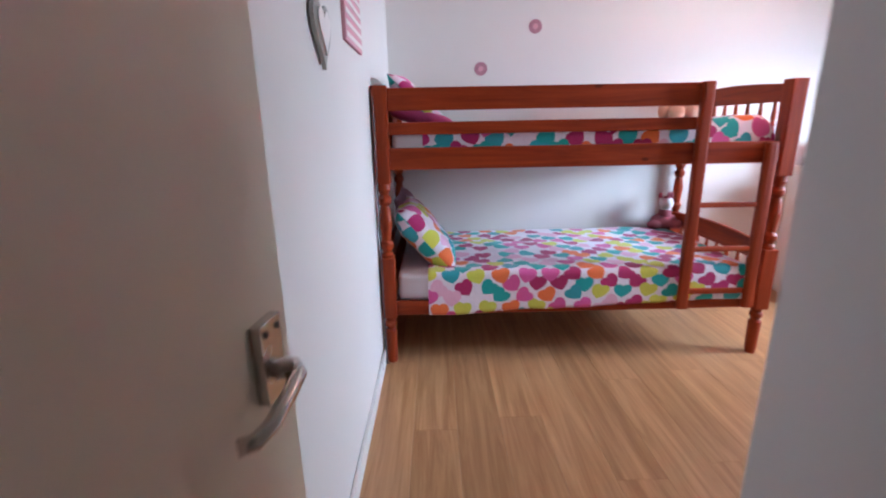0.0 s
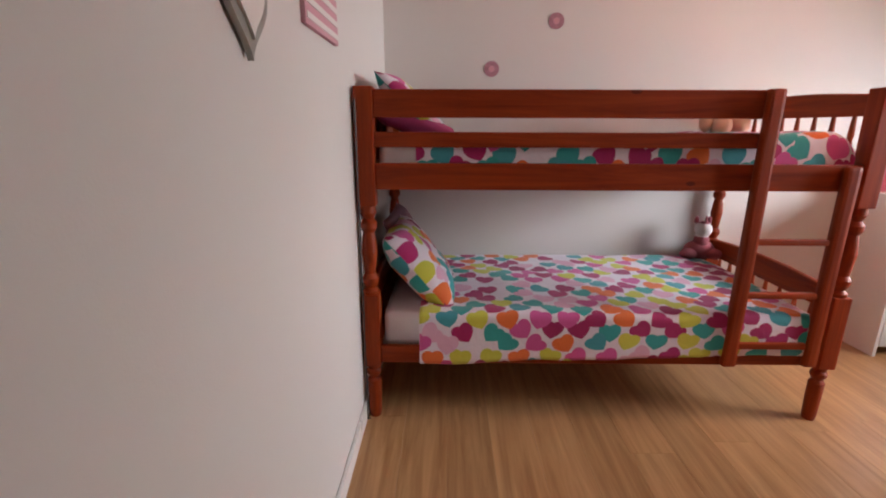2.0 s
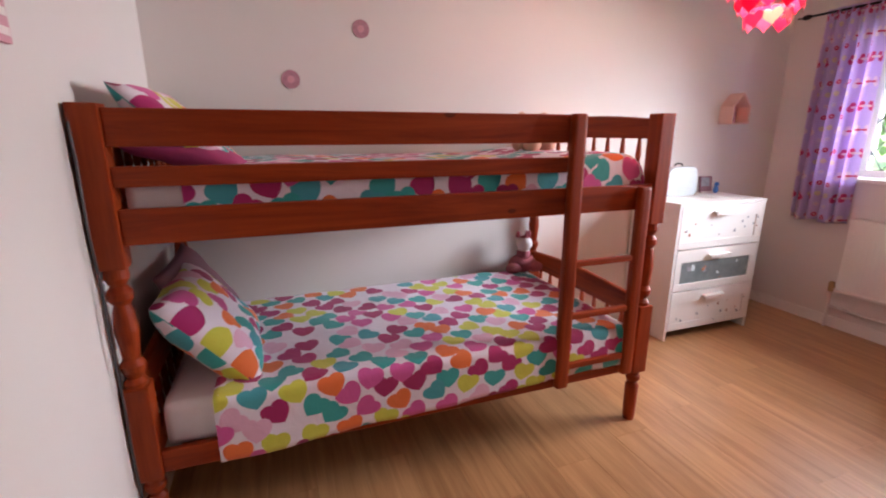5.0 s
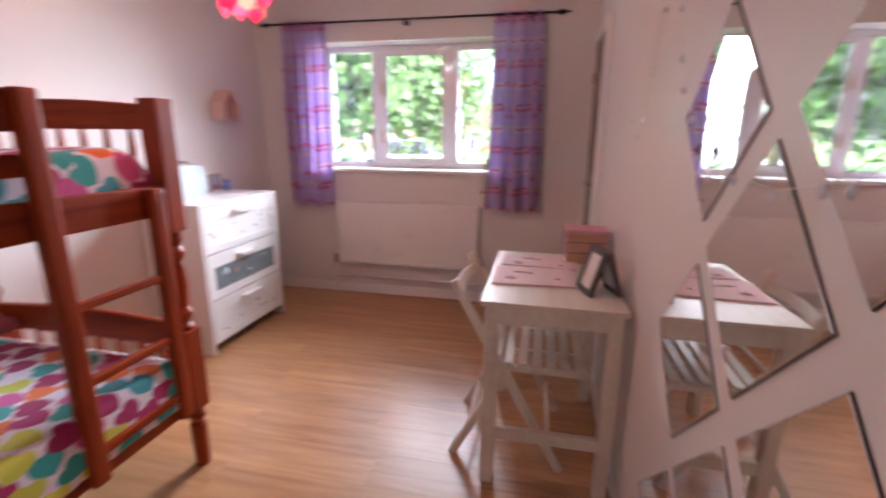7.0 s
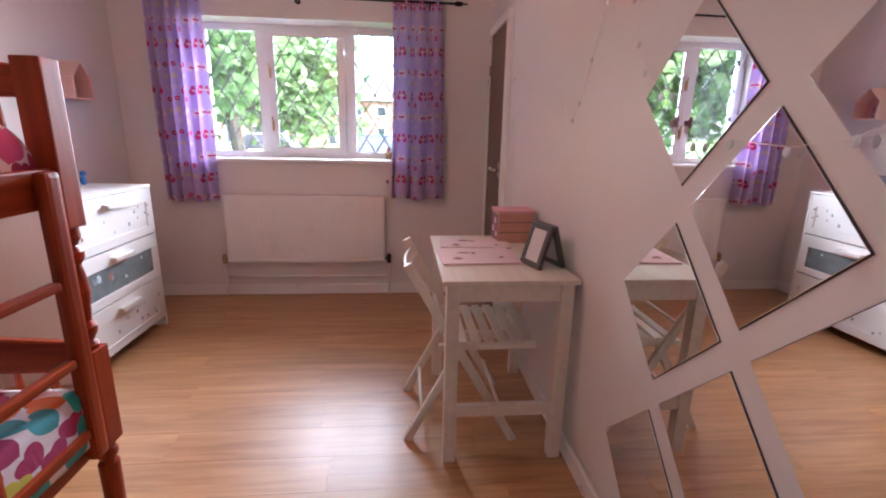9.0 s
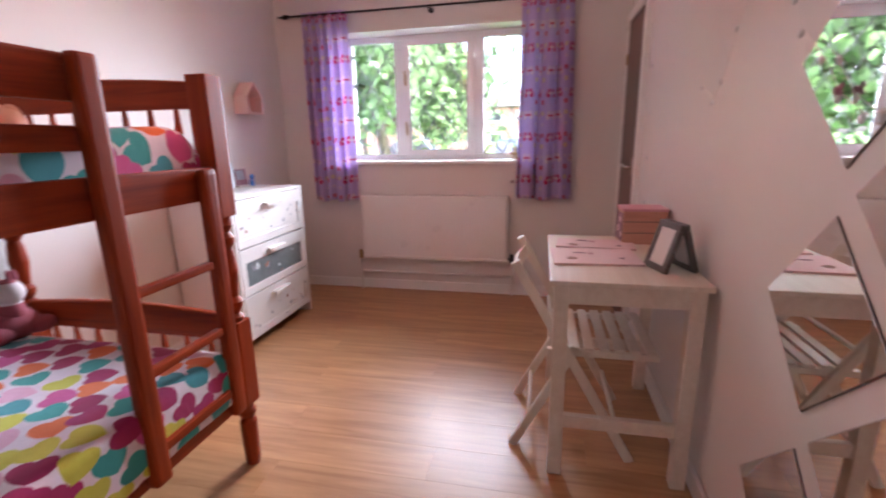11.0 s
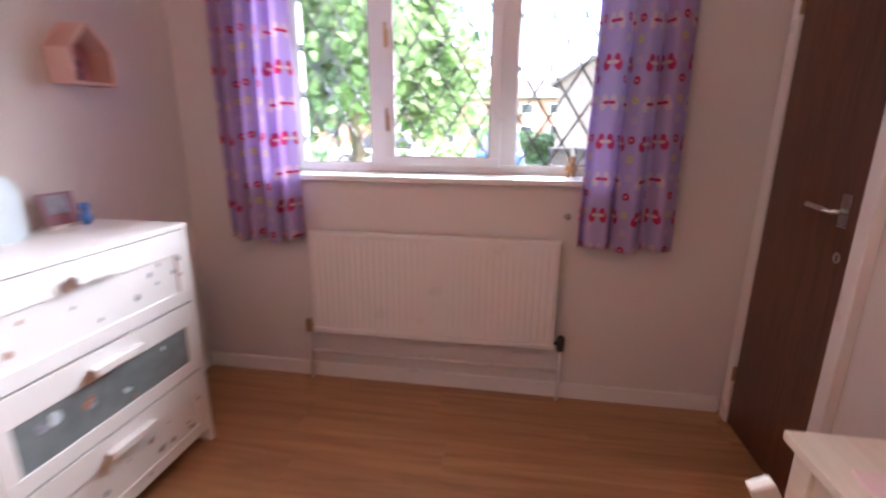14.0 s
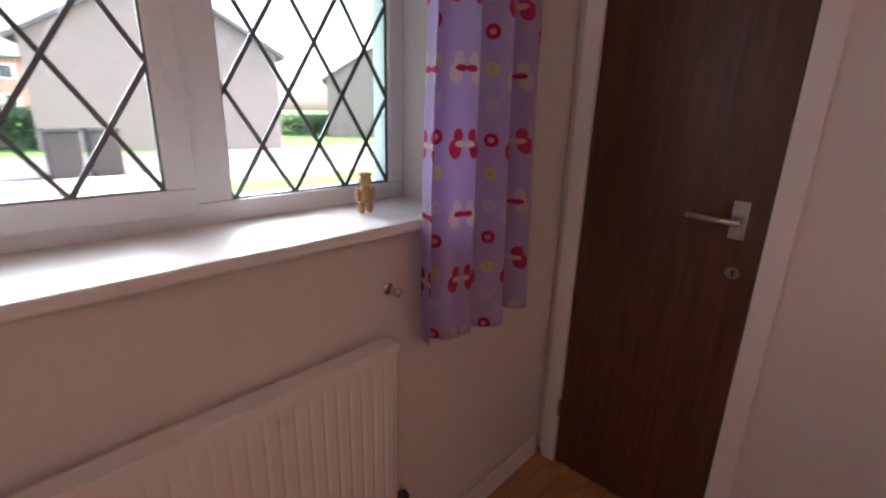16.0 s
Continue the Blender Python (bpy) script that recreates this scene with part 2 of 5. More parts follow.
PLANK = wood("oak_laminate", (0.33, 0.156, 0.062), (0.53, 0.292, 0.134), 1, 0.35, 0.1, knots=False, scale=0.9, by_object=True)
FLOORBASE = plain("laminate_joint", (0.12, 0.07, 0.04), 0.7)
PALEWOOD = wood("whitewashed_wood", (0.66, 0.56, 0.46), (0.76, 0.67, 0.57), 0, 0.45, 0.05, knots=False)
CHAIRWOOD = wood("cream_painted_wood", (0.68, 0.60, 0.50), (0.76, 0.69, 0.60), 2, 0.45, 0.05, knots=False)
WHITELAM = plain("white_laminate", (0.80, 0.79, 0.77), 0.35, vary=0.02, rel=0.02)
PANELGREY = plain("frosted_grey_glass", (0.20, 0.24, 0.25), 0.2, vary=0.25, scale=18)
CHROME = plain("brushed_steel", (0.62, 0.60, 0.57), 0.25, metal=1.0, vary=0.05, rel=0.03)
BRASS = plain("aged_brass", (0.45, 0.32, 0.16), 0.35, metal=1.0, vary=0.1)
BLACKMETAL = plain("black_iron", (0.02, 0.018, 0.018), 0.4, metal=0.6)
DARK = plain("dark_plastic", (0.03, 0.025, 0.025), 0.5)
LEAD = plain("lead_came", (0.13, 0.14, 0.14), 0.5, metal=0.3)
GLASS = glass("window_glass")
BULBGLASS = plain("clear_bulb_plastic", (0.75, 0.75, 0.75), 0.1)
PALETTE = [(0.03, 0.34, 0.32), (0.40, 0.010, 0.11), (0.64, 0.09, 0.30), (0.78, 0.16, 0.03), (0.60, 0.58, 0.06), (0.03, 0.34, 0.31), (0.42, 0.012, 0.13), (0.36, 0.010, 0.10), (0.76, 0.42, 0.55), (0.05, 0.32, 0.36)]
HEARTS = heart_print("heart_print_cotton", (0.80, 0.70, 0.76), PALETTE)
CURTAIN = curtain_print("butterfly_curtain_cotton")
SHEET = plain("white_sheet", (0.76, 0.68, 0.68), 0.85, vary=0.05, fine=300, rel=0.2)
CERISE = plain("cerise_cotton", (0.48, 0.06, 0.20), 0.85, vary=0.1)
MAUVE = plain("mauve_cotton", (0.30, 0.16, 0.20), 0.85, vary=0.15)
PINKPLASTIC = plain("pink_plastic", (0.75, 0.16, 0.24), 0.35, vary=0.05)
PALEBLUE = plain("pale_blue_vinyl", (0.62, 0.74, 0.78), 0.4, vary=0.08, scale=9)
PEACHFUR = plain("peach_plush", (0.68, 0.42, 0.30), 0.95, vary=0.15, fine=90, rel=0.8)
PLUMFUR = plain("plum_plush", (0.30, 0.07, 0.09), 0.95, vary=0.2, fine=90, rel=0.8)
WHITEFUR = plain("white_plush", (0.70, 0.62, 0.60), 0.95, vary=0.1, fine=90, rel=0.8)
PINKWOOD = plain("pink_painted_wood", (0.72, 0.48, 0.42), 0.6, vary=0.05)
BOXWOOD = wood("pink_stained_wood", (0.50, 0.25, 0.17), (0.62, 0.35, 0.25), 1, 0.5, 0.0, knots=False)
PINKPAPER = plain("pink_paper", (0.78, 0.56, 0.56), 0.8, vary=0.06, scale=14)
PINKSTICKER = plain("pink_sticker", (0.46, 0.22, 0.27), 0.7, vary=0.25, scale=60)
ROSE = plain("rose_stripe", (0.66, 0.33, 0.38), 0.7, vary=0.1)
OFFWHITE = plain("off_white_card", (0.78, 0.72, 0.68), 0.7, vary=0.05)
GREYMETAL = plain("grey_zinc", (0.36, 0.34, 0.30), 0.45, metal=0.5, vary=0.15, scale=30)
DARKFRAME = plain("dark_grey_frame", (0.11, 0.09, 0.08), 0.4, vary=0.2, scale=30)
RED = plain("red_felt", (0.45, 0.03, 0.06), 0.9)
BLUE = plain("blue_plastic", (0.05, 0.20, 0.55), 0.4)
TAN = plain("tan_painted_figure", (0.50, 0.30, 0.14), 0.6, vary=0.3, scale=60)
DOODLE = plain("grey_sticker", (0.34, 0.36, 0.42), 0.7, vary=0.5, scale=90)
DOODLE2 = plain("rust_sticker", (0.45, 0.20, 0.12), 0.7, vary=0.5, scale=90)
MIRROR, _nt, _p = nodes_of("mirror_silver")
_p.inputs["Base Color"].default_value, _p.inputs["Metallic"].default_value, _p.inputs["Roughness"].default_value = (0.88, 0.88, 0.87, 1), 1.0, 0.01
HEART_PINK = thin("capiz_pink", (0.80, 0.12, 0.28), 0.55)
HEART_RED = thin("capiz_cerise", (0.62, 0.02, 0.10), 0.5)
HEART_WHITE = thin("capiz_white", (0.80, 0.70, 0.62), 0.55)
BULB = glow("lit_bulb", (1.0, 0.72, 0.5), 12.0)
LEAF = thin("tree_leaf", (0.17, 0.28, 0.125), 0.65, 0.5)
BARK = plain("tree_bark", (0.12, 0.10, 0.08), 0.9, vary=0.3, scale=5, fine=30, rel=0.8)
GRASS = plain("mown_grass", (0.10, 0.22, 0.04), 0.95, vary=0.3, scale=1.5, fine=40, rel=0.8)
ASPHALT = plain("asphalt", (0.14, 0.14, 0.14), 0.9, vary=0.15, scale=0.6, fine=60, rel=0.4)
PAVING = plain("concrete_paving", (0.38, 0.36, 0.33), 0.9, vary=0.12)
BRICKRED = bricks("red_brick", (0.36, 0.13, 0.08), (0.28, 0.10, 0.07), (0.4, 0.36, 0.32))
BRICKBUFF = bricks("buff_brick", (0.27, 0.215, 0.18), (0.22, 0.175, 0.145), (0.29, 0.27, 0.245))
ROOFTILE = plain("grey_roof_tile", (0.13, 0.12, 0.12), 0.85, vary=0.2, scale=4)
CARBLUE = plain("blue_car_paint", (0.05, 0.12, 0.26), 0.25, coat=0.6)
CARWHITE = plain("silver_car_paint", (0.55, 0.56, 0.58), 0.25, coat=0.6)
WINDOWDARK = plain("dark_window_glass", (0.06, 0.07, 0.08), 0.1)


# ---- mesh helpers ----
def bevelled(bm, width, segments=2):
    if width:
        bmesh.ops.bevel(bm, geom=bm.edges[:], offset=width, segments=segments, affect="EDGES", profile=0.7)
    return bm


def block(x0, x1, y0, y1, z0, z1, bev=0.004, bm=None):
    b = bmesh.new()
    bmesh.ops.create_cube(b, size=1.0)
    for v in b.verts:
        v.co = Vector((x0 + (v.co.x + 0.5) * (x1 - x0), y0 + (v.co.y + 0.5) * (y1 - y0), z0 + (v.co.z + 0.5) * (z1 - z0)))
    bevelled(b, bev)
    return joined(bm, b)


def joined(bm, b):
    if bm is None:
        return b
    me = bpy.data.meshes.new("tmp")
    b.to_mesh(me)
    b.free()
    bm.from_mesh(me)
    bpy.data.meshes.remove(me)
    return bm


def turned(profile, cx, cy, seg=20, bm=None):
    """A lathe shape: profile of (radius, height) about an upright axis."""
    b = bmesh.new()
    rings = []
    for r, z in profile:
        rings.append([b.verts.new((cx + r * math.cos(2 * math.pi * i / seg), cy + r * math.sin(2 * math.pi * i / seg), z)) for i in range(seg)])
    for a, c in zip(rings, rings[1:]):
        for i in range(seg):
            b.faces.new((a[i], a[(i + 1) % seg], c[(i + 1) % seg], c[i]))
    b.faces.new(rings[0][::-1])
    b.faces.new(rings[-1])
    return joined(bm, b)


def rod(p0, p1, r, seg=10, bm=None):
    b = bmesh.new()
    a, c = Vector(p0), Vector(p1)
    d = c - a
    q = d.to_track_quat("Z", "Y").to_matrix().to_4x4()
    bmesh.ops.create_cone(b, cap_ends=True, segments=seg, radius1=r, radius2=r, depth=d.length, matrix=Matrix.Translation((a + c) / 2) @ q)
    return joined(bm, b)


def bar(p0, p1, w, h, bev=0.003, bm=None, side=(1, 0, 0)):
    """A straight batten between two points; w along side, h across."""
    a, c = Vector(p0), Vector(p1)
    d = (c - a)
    zax = d.normalized()
    xax = Vector(side)
    xax = (xax - zax * xax.dot(zax)).normalized()
    yax = zax.cross(xax)
    m = Matrix((xax, yax, zax)).transposed().to_4x4()
    b = bmesh.new()
    bmesh.ops.create_cube(b, size=1.0, matrix=Matrix.Translation((a + c) / 2) @ m @ Matrix.Diagonal((w, h, d.length, 1)))
    bevelled(b, bev)
    return joined(bm, b)


def ball(c, rx, ry, rz, seg=16, bm=None, turn=None):
    b = bmesh.new()
    m = Matrix.Translation(c) @ (turn or Matrix()) @ Matrix.Diagonal((rx, ry, rz, 1))
    bmesh.ops.create_uvsphere(b, u_segments=seg, v_segments=seg // 2 + 2, radius=1.0, matrix=m)
    return joined(bm, b)


def tube(points, r, seg=6):
    """A round cord swept along points, in one skin."""
    b = bmesh.new()
    ps = [Vector(p) for p in points]
    rings = []
    side = None
    for i, p in enumerate(ps):
        d = (ps[min(i + 1, len(ps) - 1)] - ps[max(i - 1, 0)]).normalized()
        side = side or d.orthogonal()
        side = (side - d * side.dot(d)).normalized()
        up = d.cross(side)
        rings.append([b.verts.new(p + r * (math.cos(2 * math.pi * k / seg) * side + math.sin(2 * math.pi * k / seg) * up)) for k in range(seg)])
    for a, c in zip(rings, rings[1:]):
        for k in range(seg):
            b.faces.new((a[k], a[(k + 1) % seg], c[(k + 1) % seg], c[k]))
    b.faces.new(rings[0][::-1])
    b.faces.new(rings[-1])
    return b


def finish(name, bm, material, smooth=False):
    bmesh.ops.recalc_face_normals(bm, faces=bm.faces[:])
    me = bpy.data.meshes.new(name)
    bm.to_mesh(me)
    bm.free()
    me.materials.append(material)
    if smooth:
        for p in me.polygons:
            p.use_smooth = True
    return me


def thing(name, base, label, category, group="", kind=""):
    e = new(name)
    e.empty_display_size = 0.1
    e.location = base
    return tagged(e, label, category, group, kind)


def part(name, bm, material, parent, label="", smooth=False):
    ob = new(name, finish(name, bm, material, smooth))
    ob.parent = parent
    if parent.type == "EMPTY":
        ob.matrix_parent_inverse = Matrix.Translation(-parent.location)
    return tagged(ob, label)


def single(name, bm, material, label="", category="", kind="", group="", smooth=False):
    return tagged(new(name, finish(name, bm, material, smooth)), label, category, group, kind)


def grid_sheet(nu, nv, place, uv):
    """A cloth of nu x nv cells; place(u, v) gives the point, uv(u, v) its flat coordinates in metres."""
    b = bmesh.new()
    lay = b.loops.layers.uv.new("UVMap")
    vs = [[b.verts.new(place(i / nu, j / nv)) for j in range(nv + 1)] for i in range(nu + 1)]
    for i in range(nu):
        for j in range(nv):
            f = b.faces.new((vs[i][j], vs[i + 1][j], vs[i + 1][j + 1], vs[i][j + 1]))
            for lp, (a, c) in zip(f.loops, ((i, j), (i + 1, j), (i + 1, j + 1), (i, j + 1))):
                lp[lay].uv = uv(a / nu, c / nv)
    return b


def cushion(w, h, d, m, n=18):
    """A stuffed pillow w x h, d thick, with pinched corners and seams."""
    b = bmesh.new()
    lay = b.loops.layers.uv.new("UVMap")
    for side in (1, -1):
        vs = []
        for i in range(n + 1):
            row = []
            for j in range(n + 1):
                u, v = 2 * i / n - 1, 2 * j / n - 1
                t = max(0.0, (1 - u ** 4) * (1 - v ** 4)) ** 0.55
                wob = 0.012 * noise.noise(Vector((u * 2.2, v * 2.2, side * 3 + w * 9)))
                pinch = 1 - 0.06 * (u * u * (1 - v * v) + v * v * (1 - u * u))
                row.append(b.verts.new(m @ Vector((u * w / 2 * pinch, v * h / 2 * pinch, side * (d / 2 * t) + wob * t))))
            vs.append(row)
        for i in range(n):
            for j in range(n):
                f = b.faces.new((vs[i][j], vs[i + 1][j], vs[i + 1][j + 1], vs[i][j + 1]))
                for lp, (a, c) in zip(f.loops, ((i, j), (i + 1, j), (i + 1, j + 1), (i, j + 1))):
                    lp[lay].uv = (a / n * w + side, c / n * h)
    bmesh.ops.remove_doubles(b, verts=b.verts[:], dist=0.0005)
    return b


# ---- structure ----
XW, XE, YS, YN, TOP = 0.04, 4.33, 0.94, 3.64, 2.40
LX, LY = 0.88, -0.06          # the lobby's inner corner and its end wall
WY0, WY1, WZ0, WZ1 = 1.50, 3.14, 1.085, 2.065   # window opening
STR = dict(kind="structure")
single("wall_west", block(XW - 0.12, XW, -1.3, YN + 0.12, 0, TOP, 0), WALL, "white painted bedroom wall", "wall", **STR)
single("wall_north", block(XW, XE, YN, YN + 0.12, 0, TOP, 0), WALL, "pale painted bedroom wall behind the bunk bed", "wall", **STR)
we = block(XE, XE + 0.3, YS - 0.12, WY0, 0, TOP, 0)
block(XE, XE + 0.3, WY1, YN + 0.12, 0, TOP, 0, we)
block(XE, XE + 0.3, WY0, WY1, 0, WZ0 - 0.026, 0, we)
block(XE, XE + 0.3, WY0, WY1, WZ1, TOP, 0, we)
single("wall_east", we, WALL, "white window wall with a deep reveal", "wall", **STR)
DX0, DX1, DZ = 3.722, 4.237, 1.985
ws = block(LX, DX0, YS - 0.12, YS, 0, TOP, 0)
block(DX1, XE, YS - 0.12, YS, 0, TOP, 0, ws)
block(DX0, DX1, YS - 0.12, YS, DZ, TOP, 0, ws)
single("wall_south", ws, WALL, "white painted wall with mirror tiles and a cupboard door", "wall", **STR)
single("wall_lobby", block(LX, LX + 0.12, LY - 0.12, YS - 0.12, 0, TOP, 0), WALL, "white painted wall of the entrance recess", "wall", **STR)
wl = block(XW, 0.09, LY - 0.12, LY, 0, TOP, 0)
block(0.85, LX, LY - 0.12, LY, 0, TOP, 0, wl)
block(0.09, 0.85, LY - 0.12, LY, 2.02, TOP, 0, wl)
single("wall_entrance", wl, WALL, "white wall around the bedroom doorway", "wall", **STR)
wh = block(LX, LX + 0.12, -1.3, LY - 0.12, 0, TOP, 0)
block(XW - 0.12, LX + 0.12, -1.42, -1.3, 0, TOP, 0, wh)
single("wall_hall", wh, WALL, "plain hall wall behind the doorway", "wall", **STR)
single("wall_cupboard", block(3.3, XE + 0.3, YS - 0.75, YS - 0.63, 0, TOP, 0), WALL, "plain wall at the back of the cupboard", "wall", **STR)
single("ceiling", block(XW - 0.12, XE + 0.3, -1.42, YN + 0.12, TOP, TOP + 0.1, 0), CEIL, "plain white plaster ceiling", "ceiling", **STR)
floor = single("floor", block(XW - 0.12, XE, -1.42, YN + 0.12, -0.12, -0.008, 0), FLOORBASE, "light oak laminate plank floor", "floor", **STR)

def skirting(name, x0, x1, y0, y1):
    bm = block(x0, x1, y0, y1, 0, 0.085, 0)
    bmesh.ops.bevel(bm, geom=[e for e in bm.edges if all(v.co.z > 0.08 for v in e.verts)], offset=0.008, segments=2, affect="EDGES")
    single(name, bm, GLOSS, "white gloss skirting board", "skirting board", **STR)

skirting("baseboard_west", XW, XW + 0.014, 0.9, YN)
skirting("baseboard_north", XW + 0.014, XE - 0.016, YN - 0.014, YN)
skirting("baseboard_east", XE - 0.016, XE, YS + 0.036, YN)
skirting("baseboard_south", LX, DX0 - 0.062, YS, YS + 0.014)

# window: frame, opening sash, leaded panes, sill
win = thing("window_1", (XE + 0.25, 2.32, WZ0), "white plastic window with diamond leaded panes, daylight behind", "window", **STR)
FX0, FX1 = XE + 0.205, XE + 0.275
fr = block(FX0, FX1, WY0, WY1, WZ0, WZ0 + 0.045, 0.006)
block(FX0, FX1, WY0, WY1, WZ1 - 0.045, WZ1, 0.006, fr)
block(FX0, FX1, WY0, WY0 + 0.05, WZ0 + 0.045, WZ1 - 0.045, 0.006, fr)
block(FX0, FX1, WY1 - 0.05, WY1, WZ0 + 0.045, WZ1 - 0.045, 0.006, fr)
part("window_frame", fr, UPVC, win)
for y0, y1 in ((1.985, 2.075), (2.63, 2.72)):
    part("mullion", block(FX0, FX1, y0, y1, WZ0 + 0.045, WZ1 - 0.045, 0.006), UPVC, win)
sx0, sx1 = FX0 - 0.018, FX0 - 0.001
sash = block(sx0, sx1, 2.06, 2.645, 1.115, 1.165, 0.005)
block(sx0, sx1, 2.06, 2.645, 1.985, 2.035, 0.005, sash)
block(sx0, sx1, 2.06, 2.115, 1.165, 1.985, 0.005, sash)
block(sx0, sx1, 2.59, 2.645, 1.165, 1.985, 0.005, sash)
sash_ob = part("sash", sash, UPVC, win, "white opening casement frame")
for hz in (1.33, 1.72):
    hb = block(sx0 - 0.012, sx0, 2.615, 2.629, hz - 0.04, hz + 0.04, 0.003)
    bar((sx0 - 0.02, 2.622, hz - 0.04), (sx0 - 0.026, 2.622, hz + 0.07), 0.010, 0.010, 0.003, hb)
    part("window_handle", hb, BRASS, sash_ob, "aged brass window catch")

def leads(y0, y1, z0, z1, x, dw=0.142, dh=0.225, t=0.0092):
    bm = bmesh.new()
    slope = dh / dw
    for sgn in (1, -1):
        k = -40
        while k < 40:
            pts = []
            z_at = lambda y: z0 + sgn * slope * (y - y0) + k * dh
            ya, yb = y0, y1
            za, zb = z_at(ya), z_at(yb)
            lo, hi = (0.0, 1.0)
            for bound, side in ((z0, 1), (z1, -1)):
                fa, fb = side * (za - bound), side * (zb - bound)
                if fa < 0 and fb < 0:
                    lo, hi = 1, 0
                elif fa < 0:
                    lo = max(lo, fa / (fa - fb))
                elif fb < 0:
                    hi = min(hi, fa / (fa - fb))
            if hi - lo > 0.02:
                p = [(x + 0.0012 * sgn, ya + (yb - ya) * s, za + (zb - za) * s) for s in (lo, hi)]
                bar(p[0], p[1], 0.004, t, 0, bm)
            k += 1
    for e in ((y0, z0, y1, z0), (y0, z1, y1, z1), (y0, z0, y0, z1), (y1, z0, y1, z1)):
        bar((x, e[0], e[1]), (x, e[2], e[3]), 0.006, 0.008, 0, bm)
    return bm

for y0, y1, z0, z1, x in ((WY0 + 0.05, 1.985, 1.13, 2.02, FX0 + 0.02), (2.115, 2.59, 1.165, 1.985, FX0 - 0.008), (2.72, WY1 - 0.05, 1.13, 2.02, FX0 + 0.02)):
    pane = part("pane", block(x - 0.003, x + 0.003, y0 - 0.004, y1 + 0.004, z0 - 0.004, z1 + 0.004, 0), GLASS, win, "clear glass pane with diamond leading")
    pane.visible_shadow = False
    part("leading", leads(y0, y1, z0, z1, x - 0.006), LEAD, pane, "dark lead diamond strips")
sill = block(XE - 0.045, FX1, WY0, WY1, WZ0 - 0.025, WZ0, 0.006)
block(XE - 0.045, XE - 0.001, WY0 - 0.05, WY0 - 0.001, WZ0 - 0.025, WZ0, 0.006, sill)
block(XE - 0.045, XE - 0.001, WY1 + 0.001, WY1 + 0.05, WZ0 - 0.025, WZ0, 0.006, sill)
part("window_sill", sill, GLOSS, win, "white gloss window sill board")

# cupboard door
cup = thing("door_1", (3.95, YS, 0), "dark brown veneered cupboard door, closed", "door", **STR)
leaf = part("door_leaf", block(DX0 + 0.003, DX1 - 0.003, YS - 0.012, YS + 0.024, 0.008, DZ - 0.003, 0.003), DARKDOOR, cup)
ca = block(DX1, DX1 + 0.058, YS, YS + 0.034, 0, DZ + 0.058, 0.006)
block(DX0 - 0.058, DX0, YS, YS + 0.034, 0, DZ + 0.058, 0.006, ca)
block(DX0, DX1, YS, YS + 0.034, DZ, DZ + 0.058, 0.006, ca)
part("door_casing", ca, GLOSS, cup, "white gloss architrave")
FY = YS + 0.024
hp = part("door_handle", block(3.7690, 3.8090, FY, FY + 0.006, 1.01, 1.115, 0.002), CHROME, leaf, "worn chrome lever handle on a plate")
lv = rod((3.7890, FY, 1.06), (3.7890, FY + 0.045, 1.06), 0.009)
rod((3.7850, FY + 0.045, 1.06), (3.9020, FY + 0.045, 1.067), 0.008, 10, lv)
ball((3.9050, FY + 0.045, 1.067), 0.009, 0.009, 0.009, 10, lv)
for q in ((3.7750, 1.02), (3.8030, 1.02), (3.7750, 1.105), (3.8030, 1.105)):
    rod((q[0], FY + 0.005, q[1]), (q[0], FY + 0.0075, q[1]), 0.003, 8, lv)
part("lever", lv, CHROME, leaf, "chrome lever", True)
kh = rod((3.7790, FY, 0.916), (3.7790, FY + 0.004, 0.916), 0.018, 20)
part("keyhole_plate", kh, CHROME, leaf, "round chrome keyhole cover")
kk = rod((3.7790, FY + 0.003, 0.921), (3.7790, FY + 0.005, 0.921), 0.0045, 10)
block(3.7765, 3.7815, FY + 0.003, FY + 0.005, 0.906, 0.921, 0, kk)
part("keyhole", kk, DARK, leaf, "dark key slot")
for hz in (0.25, 1.75):
    part("hinge", block(DX1 - 0.004, DX1 + 0.006, FY - 0.004, FY + 0.012, hz - 0.035, hz + 0.035, 0.002), BRASS, leaf, "small brass hinge")

# open bedroom door by the entrance
ent = thing("door_2", (0.11, LY, 0), "cream painted bedroom door standing open against the wall", "door", **STR)
DM = Matrix.Translation((0.105, LY + 0.01, 0)) @ Matrix.Rotation(radians(-5.9), 4, "Z")
HM = DM @ Matrix.Translation((0, 0.748, 1.053)) @ Matrix.Scale(0.92, 4) @ Matrix.Translation((0, -0.77, -1.035))

def moved(bm, m):
    bmesh.ops.transform(bm, matrix=m, verts=bm.verts[:])
    return bm

dl = part("door_leaf", moved(block(-0.04, 0.0, 0.0, 0.805, 0.01, 2.0, 0.003), DM), DOORPAINT, ent)
part("handle_plate", moved(block(0.0, 0.012, 0.7500, 0.7940, 1.000, 1.09, 0.002), HM), CHROME, dl, "satin metal handle plate")
lv = rod((0.009, 0.7695, 1.035), (0.036, 0.7695, 1.035), 0.0115, 18)
path = [(0.026, 0.7695, 1.035), (0.036, 0.7685, 1.035), (0.042, 0.7610, 1.034), (0.043, 0.7320, 1.029), (0.041, 0.6940, 1.02), (0.034, 0.6770, 1.016), (0.022, 0.6690, 1.015)]
joined(lv, tube(path, 0.008, 16))
part("lever", moved(lv, HM), CHROME, dl, "curved satin metal lever", True)
sc = bmesh.new()
for yq in (0.7540, 0.7800):
    rod((0.010, yq + 0.004, 1.078), (0.0135, yq + 0.004, 1.078), 0.0038, 10, sc)
